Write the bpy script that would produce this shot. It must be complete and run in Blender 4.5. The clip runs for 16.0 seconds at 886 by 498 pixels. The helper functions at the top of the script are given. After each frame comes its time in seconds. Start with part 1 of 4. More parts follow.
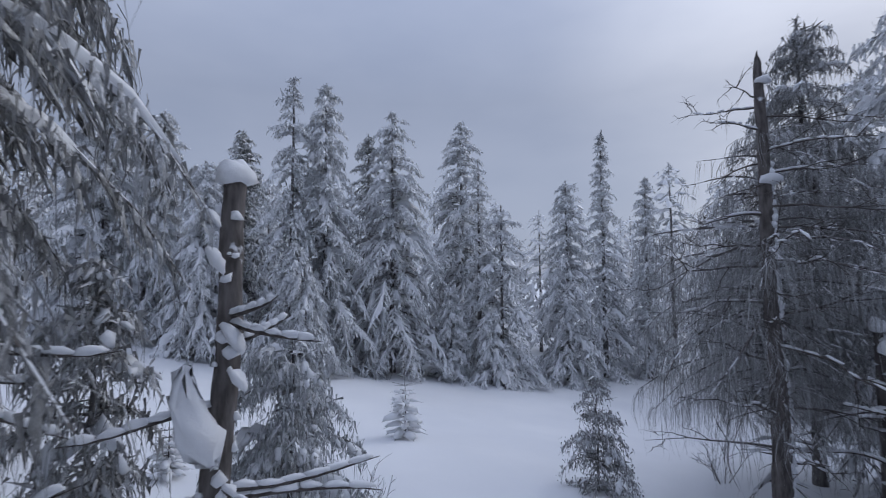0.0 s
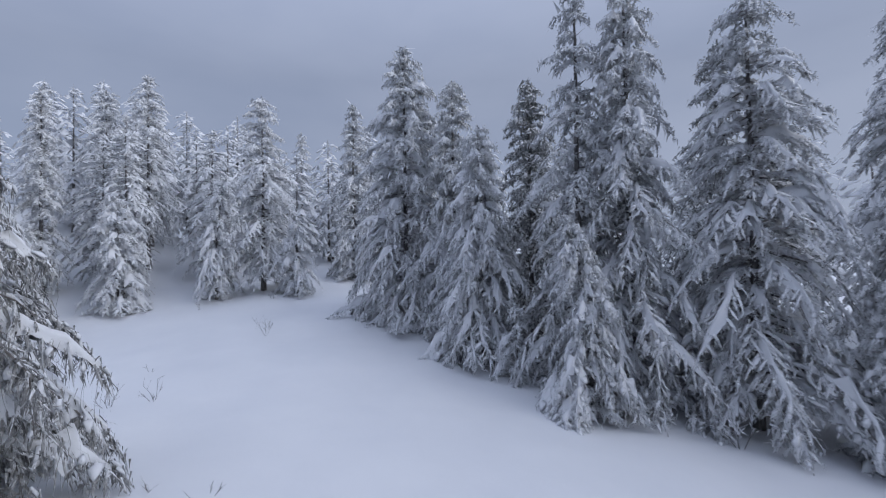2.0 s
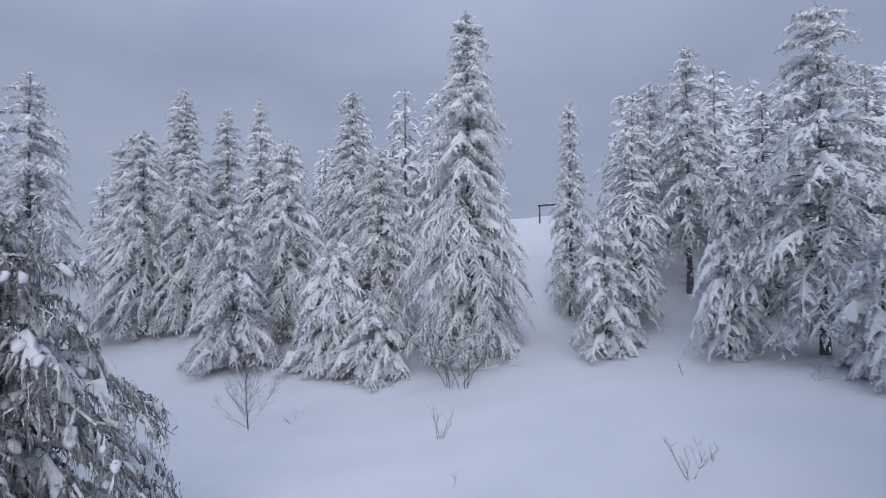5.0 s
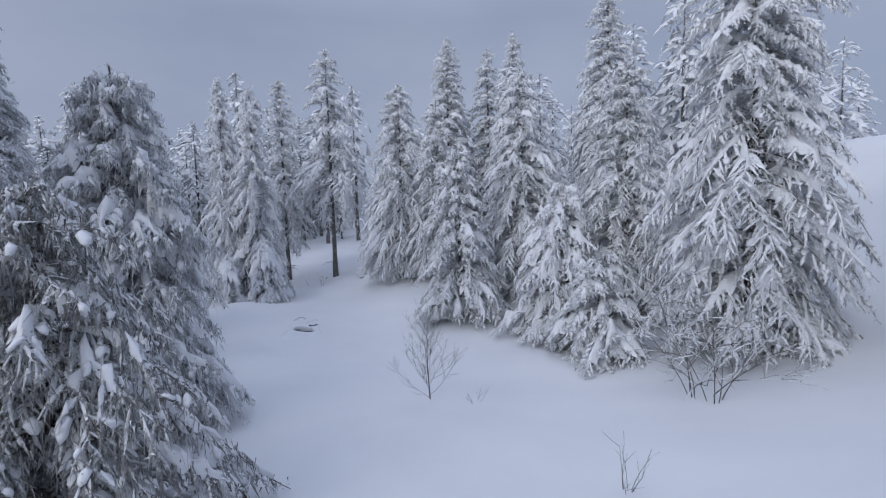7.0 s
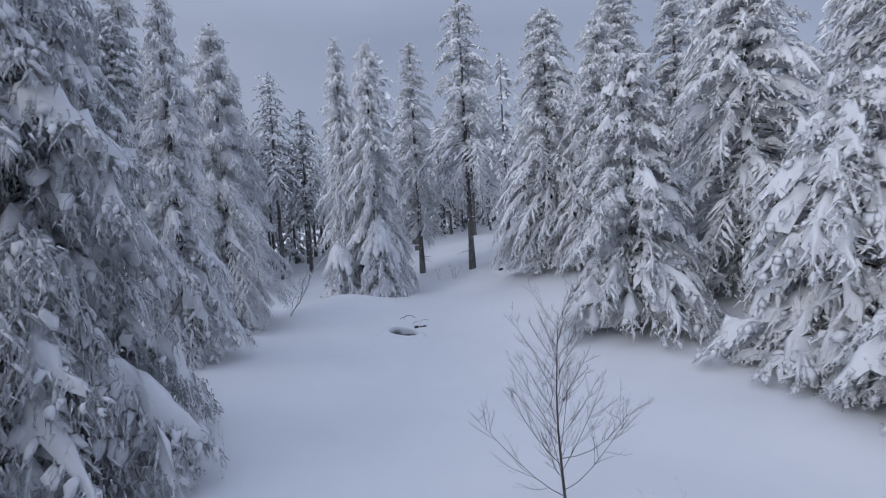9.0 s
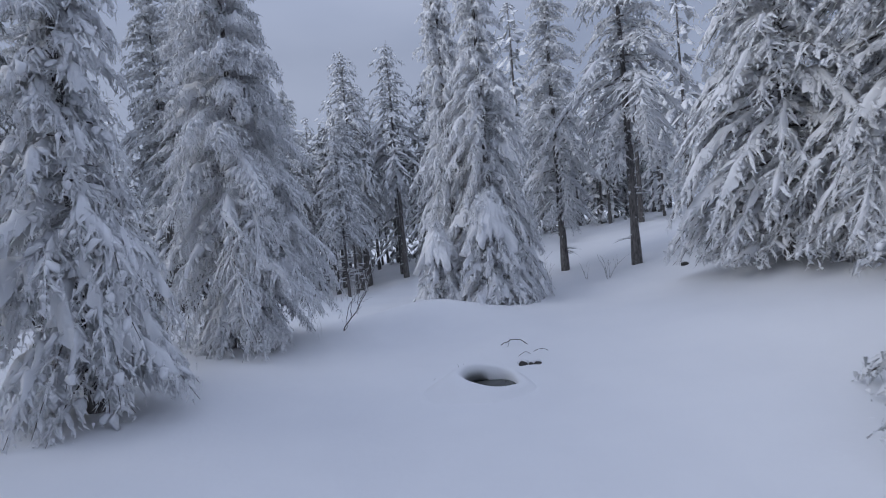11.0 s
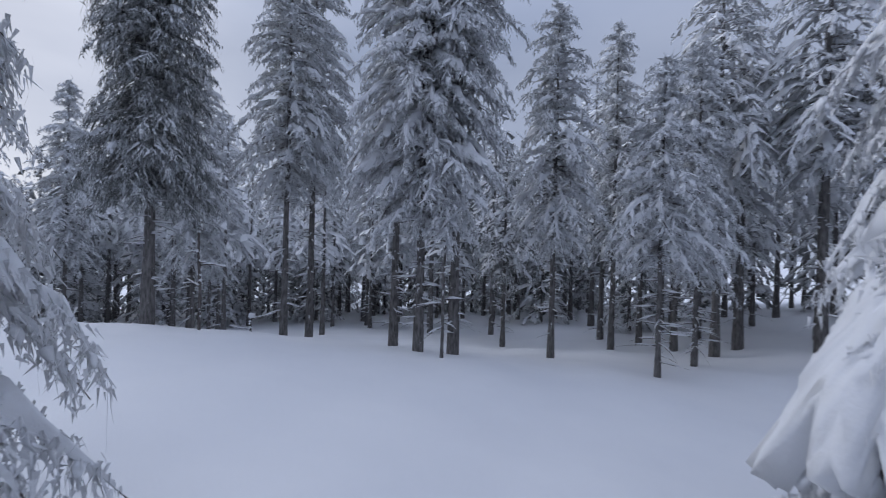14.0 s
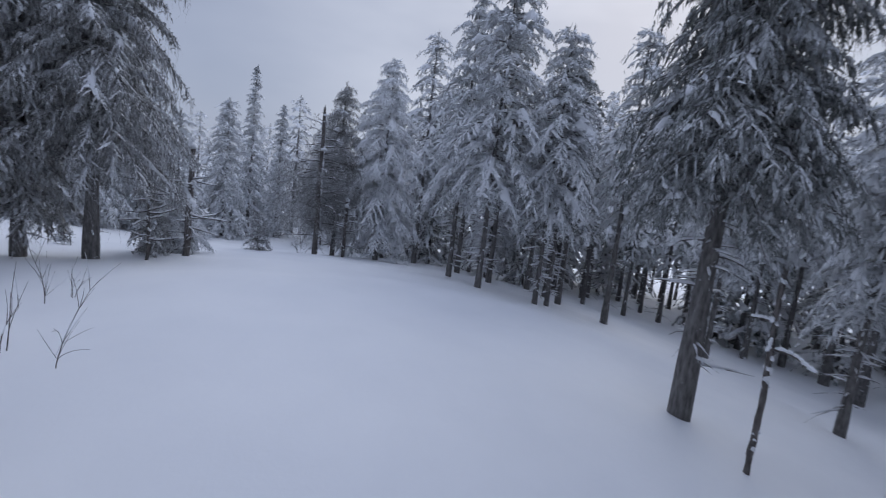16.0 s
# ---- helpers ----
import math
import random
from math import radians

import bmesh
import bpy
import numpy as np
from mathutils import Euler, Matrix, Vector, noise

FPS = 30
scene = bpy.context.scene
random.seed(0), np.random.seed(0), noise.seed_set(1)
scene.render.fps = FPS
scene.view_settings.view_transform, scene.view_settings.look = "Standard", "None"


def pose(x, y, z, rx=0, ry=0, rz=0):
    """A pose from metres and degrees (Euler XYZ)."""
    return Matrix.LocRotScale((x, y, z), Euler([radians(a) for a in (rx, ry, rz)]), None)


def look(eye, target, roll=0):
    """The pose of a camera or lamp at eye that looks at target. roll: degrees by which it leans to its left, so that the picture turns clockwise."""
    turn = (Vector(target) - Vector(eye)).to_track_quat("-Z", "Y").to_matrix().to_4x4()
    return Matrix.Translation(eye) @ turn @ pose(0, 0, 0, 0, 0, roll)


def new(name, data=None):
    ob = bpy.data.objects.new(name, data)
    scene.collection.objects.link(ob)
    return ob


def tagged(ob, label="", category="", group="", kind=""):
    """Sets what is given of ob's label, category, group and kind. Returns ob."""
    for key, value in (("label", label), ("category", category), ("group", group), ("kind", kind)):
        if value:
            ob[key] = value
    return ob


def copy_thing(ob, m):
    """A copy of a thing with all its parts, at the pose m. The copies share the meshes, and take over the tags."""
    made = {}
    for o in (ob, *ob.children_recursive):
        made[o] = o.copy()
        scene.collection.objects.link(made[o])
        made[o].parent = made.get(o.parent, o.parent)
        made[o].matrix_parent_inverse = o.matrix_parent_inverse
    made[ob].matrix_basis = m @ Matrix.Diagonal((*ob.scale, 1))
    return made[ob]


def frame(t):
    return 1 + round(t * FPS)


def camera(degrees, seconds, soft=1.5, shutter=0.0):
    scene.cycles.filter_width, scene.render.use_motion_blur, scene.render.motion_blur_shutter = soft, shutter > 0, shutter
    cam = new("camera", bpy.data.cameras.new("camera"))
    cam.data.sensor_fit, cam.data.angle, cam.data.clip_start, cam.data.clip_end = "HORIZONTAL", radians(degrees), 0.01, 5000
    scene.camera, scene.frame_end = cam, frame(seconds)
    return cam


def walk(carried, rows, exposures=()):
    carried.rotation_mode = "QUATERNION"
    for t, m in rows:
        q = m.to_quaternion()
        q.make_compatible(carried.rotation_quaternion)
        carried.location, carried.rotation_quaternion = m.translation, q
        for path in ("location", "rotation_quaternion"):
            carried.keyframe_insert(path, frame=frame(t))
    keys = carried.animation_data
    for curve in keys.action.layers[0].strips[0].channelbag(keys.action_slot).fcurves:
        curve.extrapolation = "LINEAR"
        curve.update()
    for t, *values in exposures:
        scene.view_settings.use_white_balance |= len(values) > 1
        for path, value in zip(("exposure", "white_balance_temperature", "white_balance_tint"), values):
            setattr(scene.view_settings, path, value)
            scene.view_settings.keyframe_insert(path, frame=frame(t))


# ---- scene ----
cam = camera(86.0, 16.0, soft=1.0, shutter=0.14)
# seconds, place, then yaw to the left, pitch up and lean to the left in degrees
PATH = [
    (0, -4.841, 3.170, 4.969, -9.27, 3.57, -0.34),
    (0.5, -3.951, 4.537, 4.970, 0.86, 3.08, 0.43),
    (1, -3.429, 6.001, 5.011, 11.66, 2.43, 0.43),
    (1.5, -3.139, 7.577, 5.139, 23.36, 1.68, 0.00),
    (2, -3.286, 9.107, 5.299, 35.42, 1.20, -1.00),
    (2.5, -3.706, 10.689, 5.467, 48.13, 1.04, -2.24),
    (3, -4.328, 12.289, 5.636, 60.66, 1.24, -3.66),
    (3.5, -5.138, 13.766, 5.808, 72.98, 1.95, -4.26),
    (4, -6.046, 15.022, 6.033, 85.34, 2.55, -3.34),
    (4.5, -7.086, 16.080, 6.312, 97.57, 2.22, -1.87),
    (5, -8.144, 16.855, 6.487, 108.93, 1.19, -0.53),
    (5.6, -9.340, 17.530, 6.676, 121.13, -0.58, 0.15),
    (6.2, -10.596, 17.722, 6.761, 132.33, -2.89, -0.30),
    (6.8, -11.836, 17.343, 6.687, 141.74, -4.77, -1.31),
    (7.3, -12.806, 16.530, 6.460, 147.58, -5.34, -2.22),
    (7.5, -13.175, 16.111, 6.317, 149.45, -5.33, -2.62),
    (8, -14.075, 14.969, 5.954, 154.03, -4.93, -3.14),
    (8.5, -14.913, 13.795, 5.621, 158.88, -4.38, -3.28),
    (9, -15.789, 12.456, 5.224, 164.24, -3.76, -3.42),
    (9.5, -16.558, 10.913, 4.835, 169.53, -3.08, -3.50),
    (9.7, -16.825, 10.288, 4.690, 171.65, -2.76, -3.47),
    (10.4, -17.629, 8.323, 4.359, 178.33, -2.26, -4.17),
    (11.1, -18.006, 6.374, 4.356, 184.30, -2.30, -5.29),
    (11.8, -18.063, 4.103, 4.458, 190.84, -2.07, -4.93),
    (12, -18.056, 3.389, 4.491, 192.68, -1.96, -4.55),
    (12.5, -17.921, 1.546, 4.516, 197.68, -1.46, -3.55),
    (13, -17.893, -0.297, 4.586, 205.08, -1.17, -2.19),
    (13.5, -17.670, -2.099, 4.471, 215.05, -0.41, -0.78),
    (14, -17.212, -3.843, 4.489, 229.13, -0.06, 1.58),
    (14.5, -16.200, -5.218, 4.804, 246.26, -1.75, 4.11),
    (15, -14.737, -6.425, 4.970, 267.18, -3.39, 5.88),
    (15.5, -13.107, -7.023, 5.135, 288.61, -5.27, 6.72),
    (16, -11.544, -7.032, 5.332, 307.48, -7.36, 6.89),
]
walk(cam, [(t, pose(x, y, z) @ pose(0, 0, 0, 0, 0, yaw) @ pose(0, 0, 0, 90 + pitch, 0, 0) @ pose(0, 0, 0, 0, 0, roll)) for t, x, y, z, yaw, pitch, roll in PATH], ((0, 0.0), (9.7, 0.0), (12, 0.08), (13, 0.17), (14, 0.08), (15, 0.0), (16, 0.0)))

# ---- world, sun ----
SUN_YAW, SUN_HIGH = -72.0, 24.0
sun_way = Vector((-math.sin(radians(SUN_YAW)) * math.cos(radians(SUN_HIGH)), math.cos(radians(SUN_YAW)) * math.cos(radians(SUN_HIGH)), math.sin(radians(SUN_HIGH))))


def build_world():
    world = bpy.data.worlds.new("overcast_sky")
    scene.world = world
    world.use_nodes = True
    nt = world.node_tree
    nt.nodes.clear()
    N = nt.nodes.new
    out, back = N("ShaderNodeOutputWorld"), N("ShaderNodeBackground")
    sky = N("ShaderNodeTexSky")
    sky.sky_type, sky.sun_disc = "NISHITA", False
    sky.sun_elevation, sky.sun_rotation = radians(SUN_HIGH), radians(-SUN_YAW)
    dim = N("ShaderNodeMix")
    dim.data_type, dim.blend_type = "RGBA", "MULTIPLY"
    dim.inputs[0].default_value = 1.0
    dim.inputs[7].default_value = (0.06, 0.06, 0.06, 1)
    co = N("ShaderNodeTexCoord")
    flat = N("ShaderNodeMapping")
    flat.inputs["Scale"].default_value = (1.0, 1.0, 2.6)
    n1 = N("ShaderNodeTexNoise")
    n1.inputs["Scale"].default_value, n1.inputs["Detail"].default_value, n1.inputs["Roughness"].default_value = 1.3, 5.0, 0.5
    ramp = N("ShaderNodeValToRGB")
    ramp.color_ramp.elements[0].position, ramp.color_ramp.elements[0].color = 0.30, CLOUD_DARK
    ramp.color_ramp.elements[1].position, ramp.color_ramp.elements[1].color = 0.68, CLOUD_LIGHT
    dot = N("ShaderNodeVectorMath")
    dot.operation = "DOT_PRODUCT"
    dot.inputs[1].default_value = sun_way
    glow = N("ShaderNodeMapRange")
    glow.interpolation_type = "SMOOTHSTEP"
    glow.inputs["From Min"].default_value, glow.inputs["From Max"].default_value = 0.66, 1.02
    glow.inputs["To Min"].default_value, glow.inputs["To Max"].default_value = 0.0, 1.0
    lit = N("ShaderNodeMix")
    lit.data_type = "RGBA"
    lit.inputs[7].default_value = CLOUD_GLOW
    mix = N("ShaderNodeMix")
    mix.data_type = "RGBA"
    mix.inputs[0].default_value = 0.88
    L = nt.links.new
    L(sky.outputs[0], dim.inputs[6])
    L(co.outputs["Generated"], flat.inputs["Vector"])
    L(flat.outputs[0], n1.inputs["Vector"])
    L(n1.outputs["Fac"], ramp.inputs[0])
    L(co.outputs["Generated"], dot.inputs[0])
    L(dot.outputs["Value"], glow.inputs["Value"])
    # thinner and thicker cloud in front of the sun
    veil, thin = N("ShaderNodeMapRange"), N("ShaderNodeMath")
    veil.inputs["From Min"].default_value, veil.inputs["From Max"].default_value = 0.36, 0.62
    veil.inputs["To Min"].default_value, veil.inputs["To Max"].default_value = 0.5, 1.0
    thin.operation = "MULTIPLY"
    L(n1.outputs["Fac"], veil.inputs["Value"])
    L(glow.outputs[0], thin.inputs[0])
    L(veil.outputs[0], thin.inputs[1])
    L(thin.outputs[0], lit.inputs[0])
    L(ramp.outputs[0], lit.inputs[6])
    L(dim.outputs[2], mix.inputs[6])
    # an overcast sky is brighter overhead than along the horizon
    height = N("ShaderNodeSeparateXYZ")
    zenith = N("ShaderNodeMapRange")
    zenith.inputs["From Min"].default_value, zenith.inputs["From Max"].default_value = 0.35, 1.0
    zenith.inputs["To Min"].default_value, zenith.inputs["To Max"].default_value = 1.0, 2.25
    lift = N("ShaderNodeVectorMath")
    lift.operation = "SCALE"
    L(co.outputs["Generated"], height.inputs[0])
    L(height.outputs["Z"], zenith.inputs["Value"])
    L(lit.outputs[2], lift.inputs[0])
    L(zenith.outputs[0], lift.inputs["Scale"])
    L(lift.outputs[0], mix.inputs[7])
    L(mix.outputs[2], back.inputs["Color"])
    back.inputs["Strength"].default_value = 1.0
    L(back.outputs[0], out.inputs[0])


CLOUD_DARK, CLOUD_LIGHT, CLOUD_GLOW = (0.275, 0.327, 0.468, 1), (0.38, 0.431, 0.575, 1), (0.77, 0.81, 0.94, 1)
build_world()
sun_lamp = bpy.data.lights.new("sun", "SUN")
sun_lamp.energy, sun_lamp.angle, sun_lamp.color = 1.15, radians(50), (0.95, 0.965, 1.0)
new("sun", sun_lamp).matrix_world = look((0, 0, 40), Vector((0, 0, 40)) - sun_way)


# ---- materials ----
def material(name, rough=0.8):
    m = bpy.data.materials.new(name)
    m.use_nodes = True
    b = m.node_tree.nodes["Principled BSDF"]
    b.inputs["Roughness"].default_value = rough
    b.inputs["Specular IOR Level"].default_value = 0.25
    return m, m.node_tree, b


def noise_node(nt, scale, detail=4.0, rough=0.55, coord="Object"):
    co = nt.nodes.new("ShaderNodeTexCoord")
    n = nt.nodes.new("ShaderNodeTexNoise")
    n.inputs["Scale"].default_value, n.inputs["Detail"].default_value, n.inputs["Roughness"].default_value = scale, detail, rough
    nt.links.new(co.outputs[coord], n.inputs["Vector"])
    return n


def ramp_node(nt, source, stops):
    r = nt.nodes.new("ShaderNodeValToRGB")
    while len(r.color_ramp.elements) < len(stops):
        r.color_ramp.elements.new(0.5)
    for e, (p, c) in zip(r.color_ramp.elements, stops):
        e.position, e.color = p, (*c, 1)
    nt.links.new(source, r.inputs[0])
    return r


def bump_node(nt, b, source, strength, distance):
    k = nt.nodes.new("ShaderNodeBump")
    k.inputs["Strength"].default_value, k.inputs["Distance"].default_value = strength, distance
    nt.links.new(source, k.inputs["Height"])
    nt.links.new(k.outputs[0], b.inputs["Normal"])
    return k


def mix_node(nt, fac, a, b):
    m = nt.nodes.new("ShaderNodeMix")
    m.data_type = "RGBA"
    for slot, v in ((0, fac), (6, a), (7, b)):
        if isinstance(v, (int, float)):
            m.inputs[slot].default_value = v
        elif isinstance(v, tuple):
            m.inputs[slot].default_value = (*v, 1)
        else:
            nt.links.new(v, m.inputs[slot])
    return m.outputs[2]


def snow_material(name, scale, strength):
    m, nt, b = material(name, 0.65)
    wide, fine = noise_node(nt, 0.35, 4.0), noise_node(nt, scale, 6.0, 0.6)
    tone = ramp_node(nt, wide.outputs["Fac"], ((0.3, (0.74, 0.755, 0.785)), (0.7, (0.81, 0.82, 0.84))))
    nt.links.new(tone.outputs[0], b.inputs["Base Color"])
    bump_node(nt, b, fine.outputs["Fac"], strength, 0.03)
    return m


def needle_material(name, dark, pale, rime, cover):
    """Needle sprays: green and rimed in drifts, and white where snow settles on what faces up. rime: share of rimed needles; cover: how far round the snow reaches."""
    m, nt, b = material(name, 0.8)
    geo = nt.nodes.new("ShaderNodeNewGeometry")
    drift, grain = noise_node(nt, 3.0, 3.0), noise_node(nt, 30.0, 6.0, 0.8)
    co, mp = nt.nodes.new("ShaderNodeTexCoord"), nt.nodes.new("ShaderNodeMapping")
    mp.inputs["Scale"].default_value = (1.0, 1.0, 0.38)
    nt.links.new(co.outputs["Object"], mp.inputs["Vector"])
    nt.links.new(mp.outputs[0], grain.inputs["Vector"])

    def maths(op, x, y):
        k = nt.nodes.new("ShaderNodeMath")
        k.operation = op
        for slot, v in ((0, x), (1, y)):
            if isinstance(v, (int, float)):
                k.inputs[slot].default_value = v
            else:
                nt.links.new(v, k.inputs[slot])
        return k.outputs[0]

    mixed = maths("ADD", maths("MULTIPLY", geo.outputs["Random Per Island"], 0.22), maths("MULTIPLY", drift.outputs["Fac"], 0.4))
    mixed = maths("ADD", mixed, maths("MULTIPLY", grain.outputs["Fac"], 0.5))
    tone = ramp_node(nt, mixed, ((0.62 - 0.34 * rime, dark), (0.92 - 0.34 * rime, pale)))
    split = nt.nodes.new("ShaderNodeSeparateXYZ")
    nt.links.new(geo.outputs["Normal"], split.inputs[0])
    up = maths("ADD", split.outputs["Z"], maths("MULTIPLY", maths("SUBTRACT", grain.outputs["Fac"], 0.5), 1.6))
    up = maths("ADD", up, maths("MULTIPLY", maths("SUBTRACT", drift.outputs["Fac"], 0.5), 1.2))
    lies = ramp_node(nt, maths("ADD", maths("MULTIPLY", up, 0.5), 0.5), ((1.00 - 0.45 * cover, (0, 0, 0)), (1.14 - 0.45 * cover, (1, 1, 1))))
    nt.links.new(mix_node(nt, lies.outputs[0], tone.outputs[0], (0.84, 0.85, 0.87)), b.inputs["Base Color"])
    bump_node(nt, b, grain.outputs["Fac"], 0.8, 0.02)
    return m


def bark_material(name, dark, light, snow_from):
    m, nt, b = material(name, 0.9)
    co = nt.nodes.new("ShaderNodeTexCoord")
    mp = nt.nodes.new("ShaderNodeMapping")
    mp.inputs["Scale"].default_value = (9, 9, 2.5)
    nt.links.new(co.outputs["Object"], mp.inputs["Vector"])
    n = nt.nodes.new("ShaderNodeTexNoise")
    n.inputs["Scale"].default_value, n.inputs["Detail"].default_value = 2.2, 7.0
    nt.links.new(mp.outputs[0], n.inputs["Vector"])
    tone = ramp_node(nt, n.outputs["Fac"], ((0.3, dark), (0.7, light)))
    patch = noise_node(nt, 3.4, 5.0, 0.65)
    cover = ramp_node(nt, patch.outputs["Fac"], ((snow_from, (0, 0, 0)), (snow_from + 0.05, (1, 1, 1))))
    nt.links.new(mix_node(nt, cover.outputs[0], tone.outputs[0], (0.78, 0.79, 0.82)), b.inputs["Base Color"])
    bump_node(nt, b, n.outputs["Fac"], 0.6, 0.02)
    return m


SNOW_GROUND = snow_material("ground_snow", 9.0, 0.10)
SNOW_LOAD = snow_material("branch_snow", 14.0, 0.25)
NEEDLE = needle_material("rimed_needles", (0.20, 0.21, 0.213), (0.65, 0.665, 0.685), 0.93, 0.82)
# heavy rime, with the dark tone lifted to paint distance haze into the colour
NEEDLE_WHITE_HAZY = needle_material("white_rimed_hazy_needles", (0.40, 0.41, 0.422), (0.72, 0.732, 0.752), 1.08, 0.9)
NEEDLE_FROST = needle_material("frosted_needles", (0.58, 0.59, 0.605), (0.84, 0.85, 0.87), 1.2, 0.9)
NEEDLE_DARK = needle_material("dark_needles", (0.10, 0.11, 0.106), (0.54, 0.555, 0.565), 0.58, 0.6)
NEEDLE_WORN = needle_material("worn_needles", (0.11, 0.108, 0.104), (0.50, 0.505, 0.51), 0.74, 0.55)
BARK = bark_material("spruce_bark", (0.072, 0.068, 0.066), (0.22, 0.21, 0.205), 0.62)
BARK_SNOWY = bark_material("snow_plastered_bark", (0.045, 0.040, 0.037), (0.15, 0.135, 0.125), 0.58)
BARK_DEAD = bark_material("weathered_bark", (0.06, 0.053, 0.050), (0.19, 0.172, 0.165), 0.66)
TWIG = bark_material("twig_bark", (0.07, 0.062, 0.058), (0.20, 0.185, 0.18), 0.50)
TWIG_BARE = bark_material("bare_twig_bark", (0.05, 0.043, 0.04), (0.14, 0.125, 0.118), 0.66)
ROCK = bark_material("wet_rock", (0.02, 0.02, 0.02), (0.09, 0.085, 0.08), 0.75)
STEEL = bark_material("painted_steel", (0.05, 0.05, 0.06), (0.10, 0.10, 0.11), 0.72)


# ---- mesh helpers ----
def mesh_of(name, verts, tris, mat, smooth=False):
    me = bpy.data.meshes.new(name)
    me.vertices.add(len(verts))
    me.vertices.foreach_set("co", np.ascontiguousarray(verts, np.float32).ravel())
    me.loops.add(tris.size)
    me.loops.foreach_set("vertex_index", np.ascontiguousarray(tris, np.int32).ravel())
    me.polygons.add(len(tris))
    me.polygons.foreach_set("loop_start", np.arange(0, tris.size, tris.shape[1], dtype=np.int32))
    me.polygons.foreach_set("use_smooth", np.full(len(tris), smooth))
    me.update(calc_edges=True)
    me.materials.append(mat)
    return me


def part(name, verts, tris, mat, parent, label="", smooth=False):
    ob = new(name, mesh_of(name, verts, tris, mat, smooth))
    ob.parent = parent
    return tagged(ob, label)


def unit(v):
    return v / np.maximum(np.linalg.norm(v, axis=-1, keepdims=True), 1e-9)


def join(pieces):
    """Several (verts, tris) as one."""
    pieces = [p for p in pieces if len(p[0])]
    if not pieces:
        return np.zeros((0, 3)), np.zeros((0, 3), int)
    start = np.cumsum([0] + [len(v) for v, _ in pieces[:-1]])
    return np.concatenate([v for v, _ in pieces]), np.concatenate([t + s for (_, t), s in zip(pieces, start)])


def tubes(paths, radii, sides):
    """Tubes along paths (n, k, 3) with radii (n, k)."""
    n, k, _ = paths.shape
    along = unit(np.gradient(paths, axis=1))
    ref = np.where(np.abs(along[..., 2:3]) > 0.8, np.array([1.0, 0, 0]), np.array([0, 0, 1.0]))
    u = unit(np.cross(along, ref))
    w = np.cross(along, u)
    a = np.linspace(0, 2 * np.pi, sides, endpoint=False)
    ring = u[:, :, None] * np.cos(a)[:, None] + w[:, :, None] * np.sin(a)[:, None]
    verts = (paths[:, :, None] + ring * radii[:, :, None, None]).reshape(-1, 3)
    i, j, s = np.meshgrid(np.arange(n), np.arange(k - 1), np.arange(sides), indexing="ij")
    p = (i * k + j) * sides
    q, r = p + s, p + (s + 1) % sides
    tris = np.concatenate([np.stack([q, r, q + sides], -1).reshape(-1, 3), np.stack([r, r + sides, q + sides], -1).reshape(-1, 3)])
    return verts, tris


def pad_shape(sides, rings):
    """A cushion: its points along, across and up, and its triangles."""
    v = []
    for k in range(rings):
        f = k / rings * math.pi / 2
        v += [(math.cos(f) * math.cos(q + 0.4 * k), math.cos(f) * math.sin(q + 0.4 * k), math.sin(f)) for q in np.arange(sides) * 2 * math.pi / sides]
    v += [(0, 0, 1.0), (0, 0, -0.35)]
    t = []
    for k in range(rings - 1):
        for i in range(sides):
            p, q = k * sides + i, k * sides + (i + 1) % sides
            t += [(p, q, p + sides), (q, q + sides, p + sides)]
    e = (rings - 1) * sides
    t += [(e + i, e + (i + 1) % sides, rings * sides) for i in range(sides)] + [((i + 1) % sides, i, rings * sides + 1) for i in range(sides)]
    return np.array(v), np.array(t)


COARSE, MIDDLE, FINE = pad_shape(5, 1), pad_shape(6, 2), pad_shape(10, 4)


def pads(rng, centre, along, la, lb, lc, rough=0.16, shape=None):
    """Lumps of snow lying along a way."""
    pv, pt = shape or MIDDLE
    n, m = len(centre), len(pv)
    along = unit(along)
    across = unit(np.cross(np.array([0, 0, 1.0]), along) + 1e-6)
    up = np.cross(along, across)
    if m > 30:
        f = pv[None] * 2.6 + rng.uniform(0, 9, (n, 1, 3))
        wave = np.sin(f[..., 0] + 1.3 * np.sin(f[..., 1])) + np.sin(f[..., 1] * 1.4 + f[..., 2] * 1.2 + np.sin(f[..., 0] * 1.7))
        v0 = pv[None] * (1 + rough * 0.9 * wave[..., None]) + rough * 0.12 * rng.normal(size=(n, m, 3))
    else:
        v0 = pv[None] * (1 + rough * rng.normal(size=(n, m, 1))) + rough * 0.5 * rng.normal(size=(n, m, 3))
    v0[..., 1] *= 1 - 0.3 * v0[..., 0]
    v = centre[:, None] + v0[..., :1] * (along * la[:, None])[:, None] + v0[..., 1:2] * (across * lb[:, None])[:, None] + v0[..., 2:] * (up * lc[:, None])[:, None]
    t = pt[None] + m * np.arange(n)[:, None, None]
    return v.reshape(-1, 3), t.reshape(-1, 3)


